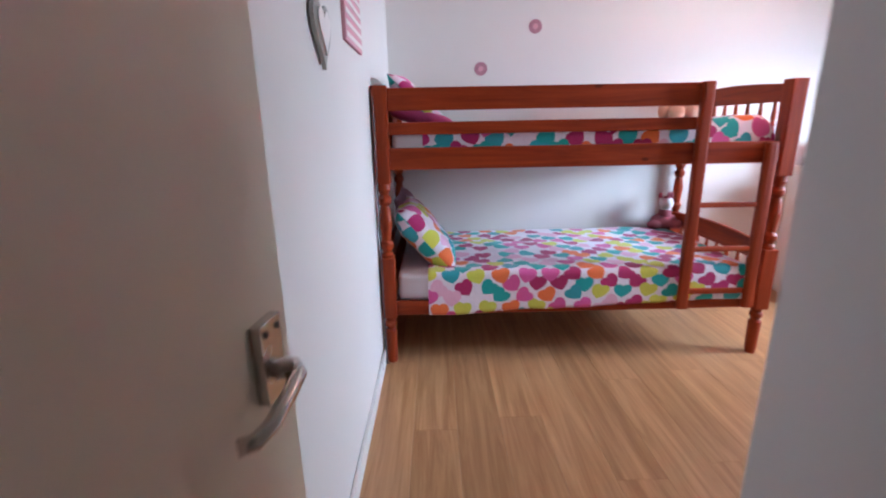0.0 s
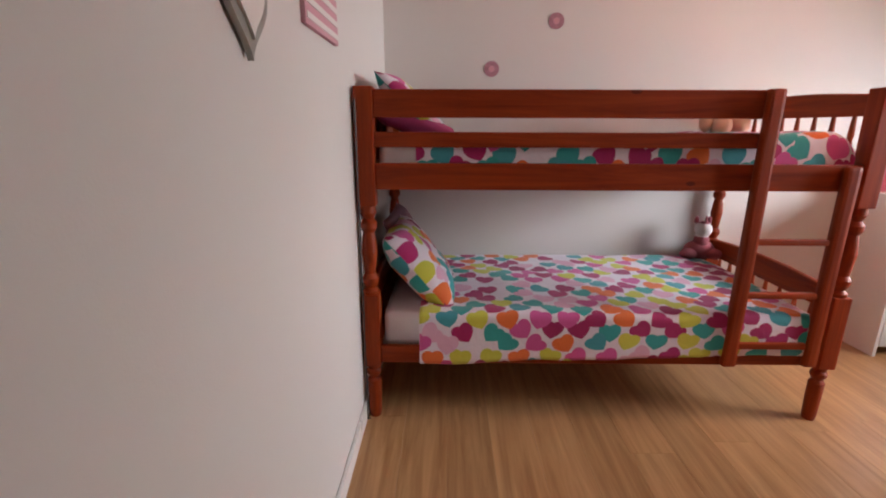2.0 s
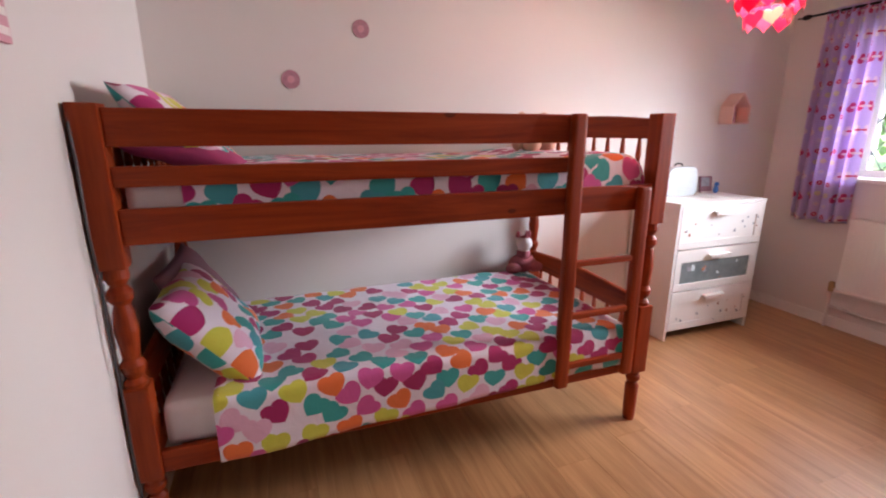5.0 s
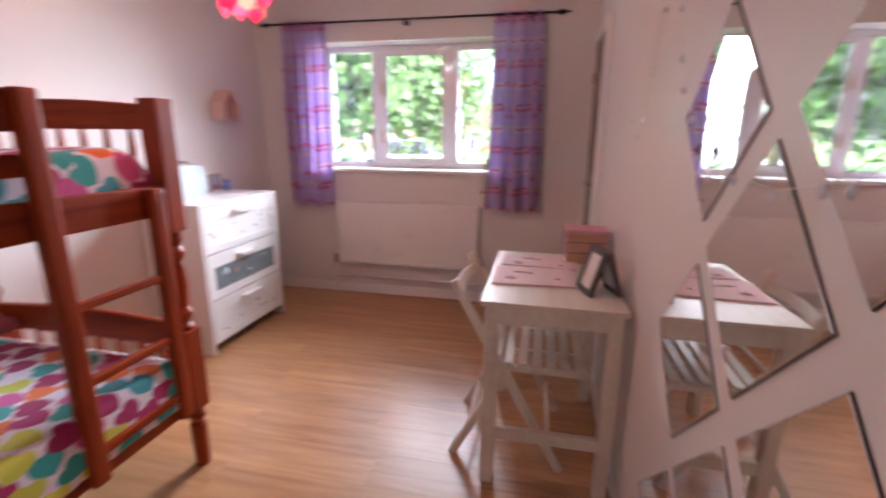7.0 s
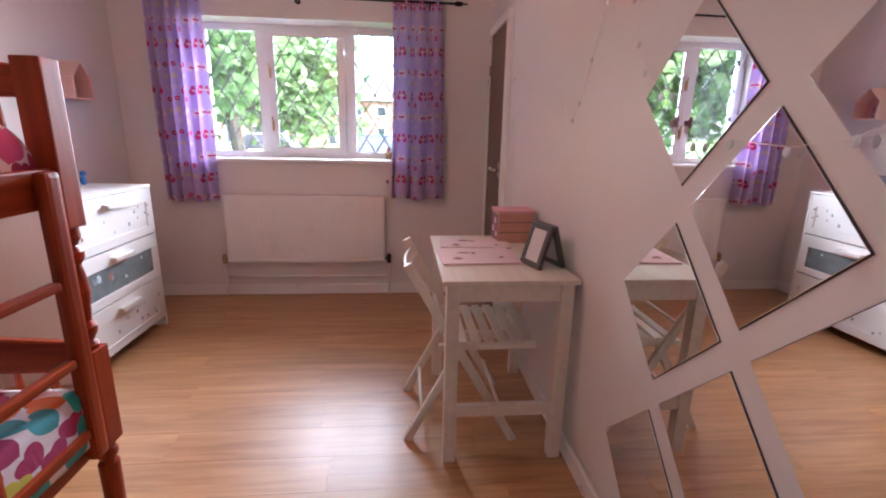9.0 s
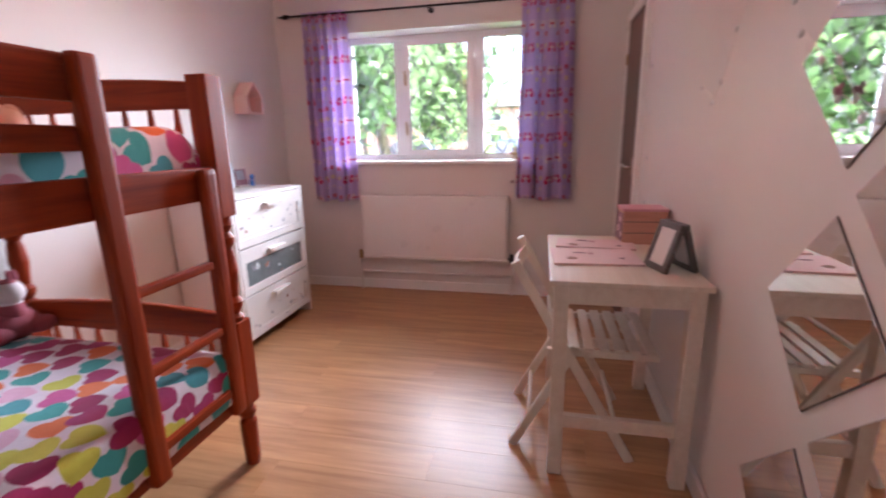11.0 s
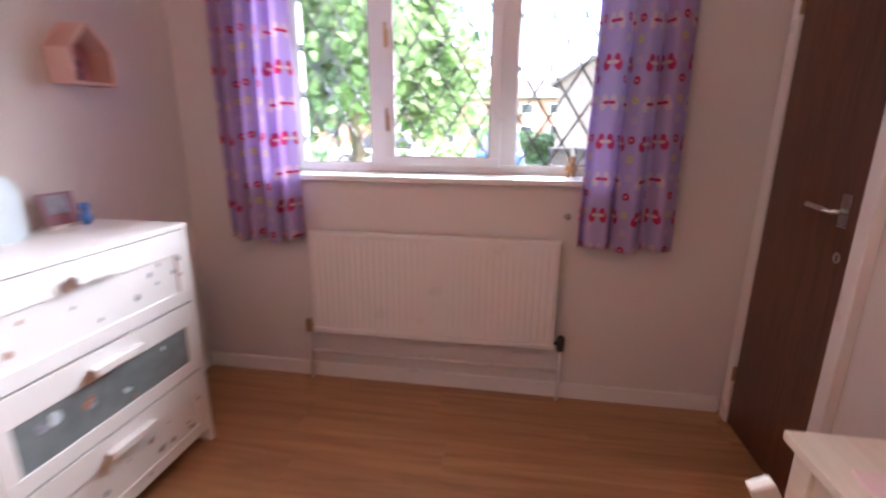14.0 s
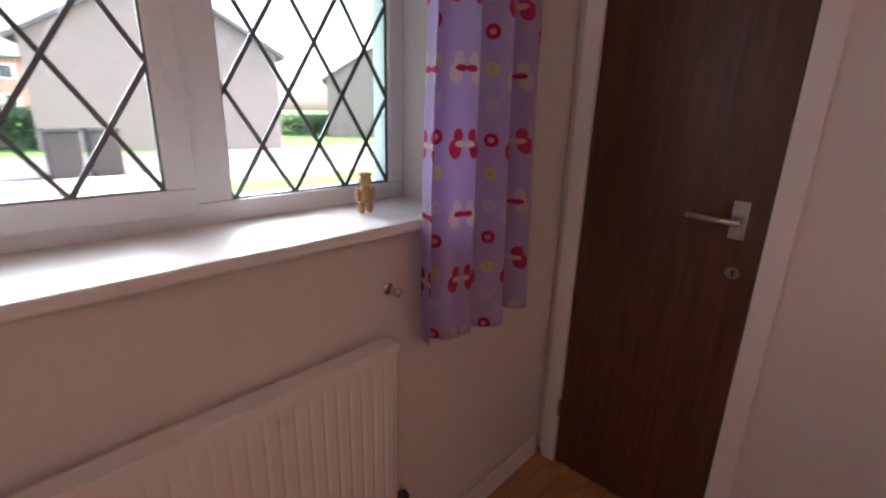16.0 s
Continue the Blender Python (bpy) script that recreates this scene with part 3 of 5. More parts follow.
part("screw", moved(sc, HM), DARK, dl, "dark screw heads")
ca = block(0.03 + 0.012, 0.09, LY, LY + 0.012, 0, 2.07, 0.004)
block(0.85, LX - 0.001, LY, LY + 0.012, 0, 2.07, 0.004, ca)
block(0.09, 0.85, LY, LY + 0.012, 2.02, 2.07, 0.004, ca)
part("door_casing", ca, GLOSS, ent, "white gloss architrave")


# ---- bunk bed ----
BX0, BX1, BY0, BY1 = 0.050, 2.163, 2.575, 3.622
PW = 0.075
bed = thing("bunk_bed", (1.1, 3.1, 0), "orange varnished pine bunk bed with turned posts and ladder", "bunk bed")

def post(x, y):
    cx, cy, h = x + PW / 2, y + PW / 2, PW / 2
    bm = block(x, x + PW, y, y + PW, 1.0, 1.47, 0.006)
    block(x, x + PW, y, y + PW, 0.27, 0.61, 0.006, bm)
    turned([(0.030, 0.60), (0.034, 0.625), (0.022, 0.64), (0.034, 0.665), (0.036, 0.685), (0.024, 0.705), (0.028, 0.75), (0.034, 0.80), (0.028, 0.86),
            (0.023, 0.885), (0.035, 0.905), (0.035, 0.925), (0.022, 0.945), (0.034, 0.97), (0.031, 1.005)], cx, cy, 20, bm)
    turned([(0.025, 0.0), (0.029, 0.02), (0.031, 0.12), (0.032, 0.19), (0.022, 0.205), (0.033, 0.225), (0.033, 0.24), (0.026, 0.25), (0.032, 0.275)], cx, cy, 20, bm)
    return bm

for x in (BX0, BX1 - PW):
    for y in (BY0, BY1 - PW):
        part("post", post(x, y), BEDWOOD_Z, bed)
IX0, IX1 = BX0 + PW, BX1 - PW
FRY0, FRY1 = BY0 + 0.012, BY0 + 0.036
for nm, x1, z0, z1 in (("guard_rail", 1.69, 1.352, 1.459), ("guard_rail", 1.69, 1.238, 1.298), ("side_rail", IX1, 1.068, 1.176), ("side_rail", IX1, 0.285, 0.366)):
    part(nm, block(IX0, x1, FRY0, FRY1, z0, z1, 0.007), BEDWOOD_X, bed)
for z0, z1 in ((1.068, 1.176), (0.285, 0.366)):
    part("side_rail", block(IX0, IX1, BY1 - 0.036, BY1 - 0.012, z0, z1, 0.007), BEDWOOD_X, bed)

def arched(x0, x1, z0, z1, rise):
    n = 16
    bm = bmesh.new()
    rows = []
    for i in range(n + 1):
        y = BY0 + PW + (BY1 - BY0 - 2 * PW) * i / n
        z = z1 + rise * math.sin(math.pi * i / n)
        rows.append([bm.verts.new(q) for q in ((x0, y, z0), (x1, y, z0), (x1, y, z - 0.006), (x1 - 0.005, y, z), (x0 + 0.005, y, z), (x0, y, z - 0.006))])
    for a, c in zip(rows, rows[1:]):
        for k in range(6):
            bm.faces.new((a[k], a[(k + 1) % 6], c[(k + 1) % 6], c[k]))
    bm.faces.new(rows[0])
    bm.faces.new(rows[-1][::-1])
    return bm

for x in (BX0, BX1 - PW):
    x0, x1 = x + 0.022, x + 0.050
    part("end_rail", arched(x0, x1, 1.365, 1.450, 0.022), BEDWOOD_Y, bed)
    part("end_rail", arched(x0, x1, 1.068, 1.170, 0.0), BEDWOOD_Y, bed)
    part("end_rail", arched(x0, x1, 0.535, 0.635, 0.022), BEDWOOD_Y, bed)
    part("end_rail", arched(x0, x1, 0.285, 0.366, 0.0), BEDWOOD_Y, bed)
    for z0, z1 in ((1.165, 1.37), (0.362, 0.54)):
        for i in range(8):
            y = BY0 + PW + (BY1 - BY0 - 2 * PW) * (i + 0.75) / 8.5
            k = z1 - z0
            part("spindle", turned([(0.008, z0), (0.011, z0 + 0.25 * k), (0.013, z0 + 0.4 * k), (0.009, z0 + 0.5 * k), (0.013, z0 + 0.6 * k), (0.011, z0 + 0.75 * k), (0.008, z1)], (x0 + x1) / 2, y, 10), BEDWOOD_Z, bed)
lad = part("ladder", block(1.640, 1.698, BY0 - 0.028, BY0 + 0.009, 0.295, 1.462, 0.012), BEDWOOD_Z, bed, "pine ladder fixed to the bed's front")
part("upright", block(1.995, 2.052, BY0 - 0.028, BY0 + 0.009, 0.295, 1.172, 0.016), BEDWOOD_Z, lad)
for z, h in ((0.862, 0.026), (0.628, 0.026), (0.395, 0.03)):
    part("rung", block(1.688, 1.988, BY0 - 0.024, BY0 + 0.006 + 0.02 * (z < 0.5), z - h / 2, z + h / 2, 0.008), BEDWOOD_X, lad)
for base_z in (0.345, 1.085):
    for i in range(10):
        x = IX0 + 0.05 + (IX1 - IX0 - 0.16) * i / 9
        part("slat", block(x, x + 0.07, FRY1, BY1 - 0.036, base_z - 0.018, base_z, 0), BEDWOOD_Y, bed)

# bedding
def mattress(name, z0, z1):
    single(name, block(IX0 + 0.01, IX1 - 0.01, FRY1 + 0.022, BY1 - 0.045, z0, z1, 0.03), SHEET, "white single mattress in a fitted sheet", "mattress", smooth=True)

mattress("mattress", 0.347, 0.505)
mattress("mattress", 1.087, 1.25)

def duvet(name, x0, x1, top, drop, end_lift, seed):
    """Cloth over the mattress that hangs over the front edge."""
    y_back, y_front = BY1 - 0.05, FRY0 - 0.014
    flat = y_back - y_front
    total = flat + drop

    def place(u, v):
        x = x0 + (x1 - x0) * u
        s = v * total
        n1 = noise.noise(Vector((x * 3.2, s * 3.2, seed)))
        n2 = noise.noise(Vector((x * 9, s * 9, seed + 5)))
        lift = end_lift * max(0.0, (u - 0.8) / 0.2) ** 2
        hgt = top + 0.012 * n1 + 0.005 * n2 + lift
        if s < flat - 0.03:
            e = max(0.0, 1 - (1 - u) / 0.03)
            return (x, y_back - s, hgt - 0.05 * e * e - 0.02 * max(0, 1 - s / 0.06))
        a = min(1.0, (s - (flat - 0.03)) / 0.05)
        d = max(0.0, s - (flat - 0.03) - 0.05)
        y = y_back - (flat - 0.03) - 0.028 * math.sin(a * math.pi / 2) - 0.006 * n1 * min(1, d * 20) - 0.006
        z = hgt - 0.03 * (1 - math.cos(a * math.pi / 2)) - d * (1.0 - 0.28 * u + 0.1 * n1)
        return (x, y, z)

    bm = grid_sheet(90, 60, place, lambda u, v: (u * (x1 - x0), v * total))
    ob = single(name, bm, HEARTS, "white duvet printed with bright multicoloured hearts", "duvet", smooth=True)
    sol = ob.modifiers.new("thick", "SOLIDIFY")
    sol.thickness, sol.offset = 0.012, -1
    return ob

duvet("duvet", 0.30, 2.055, 0.535, 0.235, 0.0, 1.0)

def duvet_up():
    x0, x1 = 0.29, 2.070
    y_back, y_front = BY1 - 0.05, FRY1 + 0.008
    flat, drop = y_back - y_front, 0.17

    def place(u, v):
        x, s = x0 + (x1 - x0) * u, v * (flat + drop)
        n1 = noise.noise(Vector((x * 4, s * 3.2, 8)))
        lift = 0.03 * max(0.0, (u - 0.74) / 0.26) ** 0.8 if u > 0.74 else 0.0
        e = max(0.0, 1 - (1 - u) / 0.05)
        hgt = 1.278 + 0.012 * n1 + lift - 0.07 * e * e
        a = min(1.0, max(0.0, (s - flat + 0.05) / 0.07))
        return (x, y_back - min(s, flat - 0.001) , hgt - 0.03 * (1 - math.cos(a * math.pi / 2)) - max(0.0, s - flat) * 0.95)

    ob = single("duvet", grid_sheet(90, 50, place, lambda u, v: (u * (x1 - x0) + 4.3, v * (flat + drop) + 2.2)), HEARTS,
                "white duvet printed with bright hearts on the upper bunk", "duvet", smooth=True)

duvet_up()

def pillow(x, y, z, lean, spin, w, h, d, material, label):
    m = Matrix.Translation((x, y, z)) @ Matrix.Rotation(radians(spin), 4, "Z") @ Matrix.Rotation(radians(lean), 4, "Y")
    return single("pillow", cushion(w, h, d, m), material, label, "pillow", smooth=True)

pillow(0.275, 2.96, 0.668, 50, 4, 0.47, 0.62, 0.19, HEARTS, "heart-printed pillow propped at the lower bunk's head")
pillow(0.225, 3.20, 0.70, 56, 0, 0.42, 0.62, 0.10, MAUVE, "dark mauve pillow behind the heart-printed pillow")
pillow(0.275, 2.98, 1.375, 46, 0, 0.44, 0.60, 0.13, HEARTS, "heart-printed pillow propped on the upper bunk")
pillow(0.29, 2.86, 1.32, 14, 0, 0.36, 0.40, 0.08, CERISE, "cerise pillow lying on the upper bunk")


def plush(name, parts_list, label):
    """Soft toys stay one plain mesh."""
    bm = bmesh.new()
    for c, r in parts_list:
        ball(c, *r, 14, bm)
    return bm

ux, uy, uz = 2.0, 3.50, 0.53
bm = plush("plush", [((ux, uy, uz + 0.045), (0.085, 0.06, 0.055)), ((ux - 0.07, uy - 0.03, uz + 0.03), (0.05, 0.035, 0.03)), ((ux + 0.06, uy - 0.04, uz + 0.03), (0.05, 0.035, 0.03)),
                     ((ux, uy - 0.01, uz + 0.10), (0.04, 0.04, 0.05)), ((ux, uy - 0.015, uz + 0.165), (0.042, 0.05, 0.045)), ((ux - 0.035, uy, uz + 0.21), (0.012, 0.012, 0.025)),
                     ((ux + 0.035, uy, uz + 0.21), (0.012, 0.012, 0.025)), ((ux, uy - 0.03, uz + 0.215), (0.008, 0.008, 0.03))], "")
moved(bm, Matrix.Translation((ux, uy, uz)) @ Matrix.Scale(1.12, 4) @ Matrix.Translation((-ux, -uy, -uz)))
me_ob = single("soft_toy", bm, PLUMFUR, "plum and white plush horned animal sitting on the duvet", "soft toy", smooth=True)
me_ob.data.materials.append(WHITEFUR)
for p in me_ob.data.polygons:
    if uz + 0.14 < p.center.z < uz + 0.222:
        p.material_index = 1
bx, by, bz = 1.92, 3.30, 1.285
bm = plush("plush", [((bx, by, bz + 0.06), (0.085, 0.07, 0.07)), ((bx - 0.045, by - 0.06, bz + 0.045), (0.05, 0.05, 0.045)), ((bx + 0.045, by - 0.06, bz + 0.045), (0.05, 0.05, 0.045)),
                     ((bx, by, bz + 0.15), (0.075, 0.06, 0.055)), ((bx - 0.07, by + 0.02, bz + 0.185), (0.03, 0.02, 0.03)), ((bx + 0.07, by + 0.02, bz + 0.185), (0.03, 0.02, 0.03)),
                     ((bx - 0.1, by, bz + 0.06), (0.035, 0.035, 0.05)), ((bx + 0.1, by, bz + 0.06), (0.035, 0.035, 0.05))], "")
single("soft_toy", bm, PEACHFUR, "peach plush bear slumped on the upper bunk", "soft toy", smooth=True)

# cable down the wall beside the bed
cab = [(XW + 0.022, 2.55 + 0.006 * math.sin(i * 1.7), 1.42 - i * 0.1) for i in range(15)]
single("cable", tube(cab + [(XW + 0.03, 2.56, 0.012)], 0.004), DARK, "thin dark cable hanging down the wall by the bed", "cable")


# ---- chest of drawers and what stands on it ----
CX0, CX1, CY0, CY1, CH = 2.962, 3.745, 3.212, 3.622, 0.95
chest = thing("chest_of_drawers", (3.35, 3.42, 0), "white three-drawer chest with animal stickers and a grey panel", "chest of drawers")
for x in (CX0, CX1 - 0.02):
    part("side_panel", block(x, x + 0.02, CY0, CY1, 0, CH - 0.018, 0.002), WHITELAM, chest)
part("top", block(CX0 - 0.002, CX1 + 0.002, CY0 - 0.004, CY1, CH - 0.018, CH, 0.003), WHITELAM, chest)
part("back_panel", block(CX0 + 0.02, CX1 - 0.02, CY1 - 0.008, CY1, 0.06, CH - 0.018, 0), WHITELAM, chest)
part("plinth", block(CX0 + 0.02, CX1 - 0.02, CY0 + 0.03, CY0 + 0.045, 0.05, 0.09, 0), WHITELAM, chest)
rng = random.Random(5)
for k, (z0, z1) in enumerate(((0.07, 0.345), (0.353, 0.637), (0.645, 0.928))):
    x0, x1 = CX0 + 0.024, CX1 - 0.024
    fy = CY0 + 0.004
    dr = part("drawer", block(x0, x1, fy + 0.006, CY1 - 0.03, z0 + 0.01, z1 - 0.01, 0), WHITELAM, chest)
    fb = block(x0, x1, fy - 0.006, fy + 0.006, z1 - 0.085, z1, 0.002)
    block(x0, x1, fy - 0.006, fy + 0.006, z0, z0 + 0.05, 0.002, fb)
    block(x0, x0 + 0.05, fy - 0.006, fy + 0.006, z0 + 0.05, z1 - 0.085, 0.002, fb)
    block(x1 - 0.05, x1, fy - 0.006, fy + 0.006, z0 + 0.05, z1 - 0.085, 0.002, fb)
    part("drawer_frame", fb, WHITELAM, dr)
    part("drawer_panel", block(x0 + 0.05, x1 - 0.05, fy, fy + 0.005, z0 + 0.05, z1 - 0.085, 0), PANELGREY if k == 1 else WHITELAM, dr, "frosted grey glass panel" if k == 1 else "")
    xm = (CX0 + CX1) / 2
    pb = block(xm - 0.09, xm + 0.09, fy - 0.034, fy - 0.006, z1 - 0.045, z1 - 0.04, 0.001)
    block(xm - 0.09, xm + 0.09, fy - 0.036, fy - 0.032, z1 - 0.063, z1 - 0.04, 0.001, pb)
    part("drawer_handle", pb, GLOSS, dr, "white folded metal pull")
    for i in range(13 if k != 1 else 7):
        sx = rng.uniform(x0 + 0.03, x1 - 0.03)
        sz = rng.uniform(z0 + 0.06, z1 - 0.10) if k == 1 or i % 3 else rng.uniform(z0 + 0.03, z1 - 0.09)
        inside = x0 + 0.055 < sx < x1 - 0.055 and z0 + 0.055 < sz < z1 - 0.09
        s = rng.uniform(0.004, 0.011) * (1.7 if k == 1 else 1)
        sy = fy - 0.0012 if inside else fy - 0.0072
        sb = bmesh.new()
        ball((sx, sy, sz), s, 0.0012, s * rng.uniform(0.6, 1.2), 8, sb)
        ball((sx + s * rng.uniform(-0.8, 0.8), sy, sz + s * 0.9), s * 0.6, 0.0012, s * 0.5, 8, sb)
        part("sticker", sb, PALEBLUE if k == 1 and i % 2 else (DOODLE2 if i % 4 == 0 else DOODLE), dr, "small animal sticker")
egg = turned([(0.001, 0), (0.04, 0.002), (0.058, 0.03), (0.066, 0.075), (0.060, 0.12), (0.045, 0.16), (0.025, 0.187), (0.002, 0.2)], 3.03, 3.48, 24)
moved(egg, Matrix.Translation((0, 0, CH)))
egg_ob = thing("money_box", (3.03, 3.48, CH), "pink egg-shaped money box on the chest of drawers", "money box")
part("shell", egg, PINKPLASTIC, egg_ob, "", True)
part("slot", block(3.035, 3.075, 3.428, 3.433, CH + 0.145, CH + 0.150, 0), DARK, egg_ob, "dark coin slot")
part("base_ring", turned([(0.045, CH + 0.0), (0.047, CH + 0.008), (0.04, CH + 0.009)], 3.03, 3.48, 24), PINKWOOD, egg_ob)

case = thing("toy_suitcase", (3.28, 3.56, CH), "pale blue rounded toy suitcase standing on the chest", "suitcase")
def rounded_slab(x0, x1, y0, y1, z0, z1, r):
    b = bmesh.new()
    pts = []
    for cx, cz, a0 in ((x1 - r, z0 + r * 0.4, -90), (x1 - r, z1 - r, 0), (x0 + r, z1 - r, 90), (x0 + r, z0 + r * 0.4, 180)):
        rr = r if cz > (z0 + z1) / 2 else r * 0.4
        ccx = cx if rr == r else (x1 - rr if cx > (x0 + x1) / 2 else x0 + rr)
        for i in range(7):
            a = radians(a0 + 15 * i)
            pts.append((ccx + rr * math.cos(a), cz + rr * math.sin(a)))
    fr_ = [b.verts.new((px, y0, pz)) for px, pz in pts]
    bk = [b.verts.new((px, y1, pz)) for px, pz in pts]
    n = len(pts)
    b.faces.new(fr_)
    b.faces.new(bk[::-1])
    for i in range(n):
        b.faces.new((fr_[i], bk[i], bk[(i + 1) % n], fr_[(i + 1) % n]))
    bmesh.ops.bevel(b, geom=[e for e in b.edges if abs(e.verts[0].co.y - e.verts[1].co.y) < 1e-5], offset=0.006, segments=2, affect="EDGES")
    return b

part("body", rounded_slab(3.14, 3.41, 3.50, 3.61, CH, CH + 0.205, 0.05), PALEBLUE, case)
part("rim", rounded_slab(3.138, 3.412, 3.548, 3.556, CH + 0.001, CH + 0.207, 0.05), OFFWHITE, case, "pale rim around the lid")
hb = tube([(3.24, 3.555, CH + 0.205), (3.245, 3.555, CH + 0.222), (3.275, 3.555, CH + 0.228), (3.305, 3.555, CH + 0.222), (3.31, 3.555, CH + 0.205)], 0.005)
part("handle", hb, DARK, case, "dark carrying handle", True)
card = thing("photo_frame", (3.59, 3.56, CH), "small dark picture card standing on the chest", "picture")
part("frame", moved(block(-0.06, 0.06, -0.006, 0.006, 0, 0.125, 0.002), Matrix.Translation((3.59, 3.57, CH)) @ Matrix.Rotation(radians(-8), 4, "X")), MAUVE, card)
part("print", moved(block(-0.05, 0.03, -0.0085, -0.0055, 0.05, 0.115, 0), Matrix.Translation((3.59, 3.57, CH)) @ Matrix.Rotation(radians(-8), 4, "X")), DOODLE, card)
part("foot", block(3.53, 3.66, 3.555, 3.60, CH, CH + 0.012, 0.002), OFFWHITE, card)
fig = bmesh.new()
ball((3.635, 3.525, CH + 0.028), 0.020, 0.018, 0.028, 12, fig)
ball((3.632, 3.52, CH + 0.068), 0.017, 0.017, 0.018, 12, fig)
single("toy_figure", fig, BLUE, "tiny blue plastic figure on the chest", "toy", smooth=True)

# house-shaped wall shelf
house = thing("wall_shelf", (3.755, YN, 1.45), "small pink house-shaped wooden shelf on the wall", "shelf")
hx0, hx1, hy0 = 3.70, 3.875, 3.53
part("base", block(hx0, hx1, hy0, YN, 1.45, 1.46, 0.002), PINKWOOD, house)
for x in (hx0, hx1 - 0.01):
    part("side", block(x, x + 0.01, hy0, YN, 1.46, 1.57, 0.002), PINKWOOD, house)
xm = (hx0 + hx1) / 2
for s, xs in ((1, hx1), (-1, hx0)):
    part("roof_board", bar((xs, (hy0 + YN) / 2, 1.567), (xm, (hy0 + YN) / 2, 1.665), YN - hy0, 0.01, 0.002, None, (0, 1, 0)), PINKWOOD, house)
bb = block(hx0 + 0.01, hx1 - 0.01, YN - 0.008, YN, 1.46, 1.57, 0)
b2 = bmesh.new()
vs = [b2.verts.new(q) for q in ((hx0 + 0.006, YN - 0.006, 1.57), (hx1 - 0.006, YN - 0.006, 1.57), (xm, YN - 0.006, 1.66), (hx0 + 0.006, YN - 0.001, 1.57), (hx1 - 0.006, YN - 0.001, 1.57), (xm, YN - 0.001, 1.66))]
for f in ((0, 1, 2), (3, 5, 4), (0, 3, 4, 1), (1, 4, 5, 2), (2, 5, 3, 0)):
    b2.faces.new([vs[i] for i in f])
part("back_board", joined(bb, b2), ROSE, house)
fig = bmesh.new()
ball((3.76, 3.585, 1.483), 0.022, 0.018, 0.024, 12, fig)
ball((3.76, 3.58, 1.52), 0.018, 0.016, 0.018, 12, fig)
single("ornament", fig, MAUVE, "small dark figure inside the house shelf", "ornament", smooth=True)


# ---- radiator, curtains ----
RX, RY0, RY1, RZ0, RZ1 = 4.262, 1.758, 2.975, 0.285, 0.812
rad = thing("radiator", (4.29, 2.36, RZ0), "white ribbed panel radiator under the window", "radiator")
def ribs(u, v):
    y = RY0 + 0.012 + (RY1 - RY0 - 0.024) * u
    ph = (u * 38) % 1.0
    d = 0.0024 * (1 if 0.22 < ph < 0.78 else (ph / 0.22 if ph < 0.22 else (1 - ph) / 0.22))
    if v < 0.06 or v > 0.94:
        d = 0.0024
    return (RX + 0.004 - d, y, RZ0 + 0.02 + (RZ1 - RZ0 - 0.045) * v)
part("panel", grid_sheet(304, 16, ribs, lambda u, v: (u, v)), GLOSS, rad)
part("body", block(RX + 0.0065, RX + 0.045, RY0 + 0.002, RY1 - 0.002, RZ0, RZ1 - 0.012, 0.004), GLOSS, rad)
part("top_cover", block(RX - 0.003, RX + 0.05, RY0, RY1, RZ1 - 0.024, RZ1, 0.008), GLOSS, rad)
part("bottom_seam", block(RX - 0.004, RX + 0.01, RY0, RY1, RZ0 - 0.002, RZ0 + 0.024, 0.004), GLOSS, rad)
for y, s in ((RY0, -1), (RY1, 1)):
    v = turned([(0.014, 0.27), (0.018, 0.275), (0.018, 0.335), (0.012, 0.345)], RX + 0.025, y + s * 0.032, 14)
    rod((RX + 0.025, y, 0.305), (RX + 0.025, y + s * 0.03, 0.305), 0.009, 10, v)
    part("valve", v, DARK if s < 0 else BRASS, rad, "black valve cap" if s < 0 else "brass valve", True)
    part("pipe", rod((RX + 0.025, y + s * 0.032, 0.0), (RX + 0.025, y + s * 0.032, 0.275), 0.0075, 10), GLOSS, rad, "white painted pipe", True)
part("bracket", block(RX + 0.044, XE, 1.95, 1.98, 0.35, 0.75, 0.002), GLOSS, rad)
part("bracket", block(RX + 0.044, XE, 2.75, 2.78, 0.35, 0.75, 0.002), GLOSS, rad)
pl = rod((XE - 0.026, 1.72, 0.155), (XE - 0.026, 3.02, 0.155), 0.0085, 10)
for y in (1.78, 2.36, 2.95):
    rod((XE - 0.026, y, 0.155), (XE, y, 0.155), 0.005, 8, pl)
single("pipe", pl, GLOSS, "white painted heating pipe along the wall", "pipe", smooth=True)
hk = rod((XE, 1.735, 0.92), (XE - 0.035, 1.735, 0.92), 0.006, 10)
ball((XE - 0.037, 1.735, 0.92), 0.011, 0.011, 0.011, 10, hk)
rod((XE, 1.735, 0.92), (XE - 0.004, 1.735, 0.92), 0.014, 12, hk)
single("wall_hook", hk, CHROME, "small metal tieback hook on the wall", "hook", smooth=True)

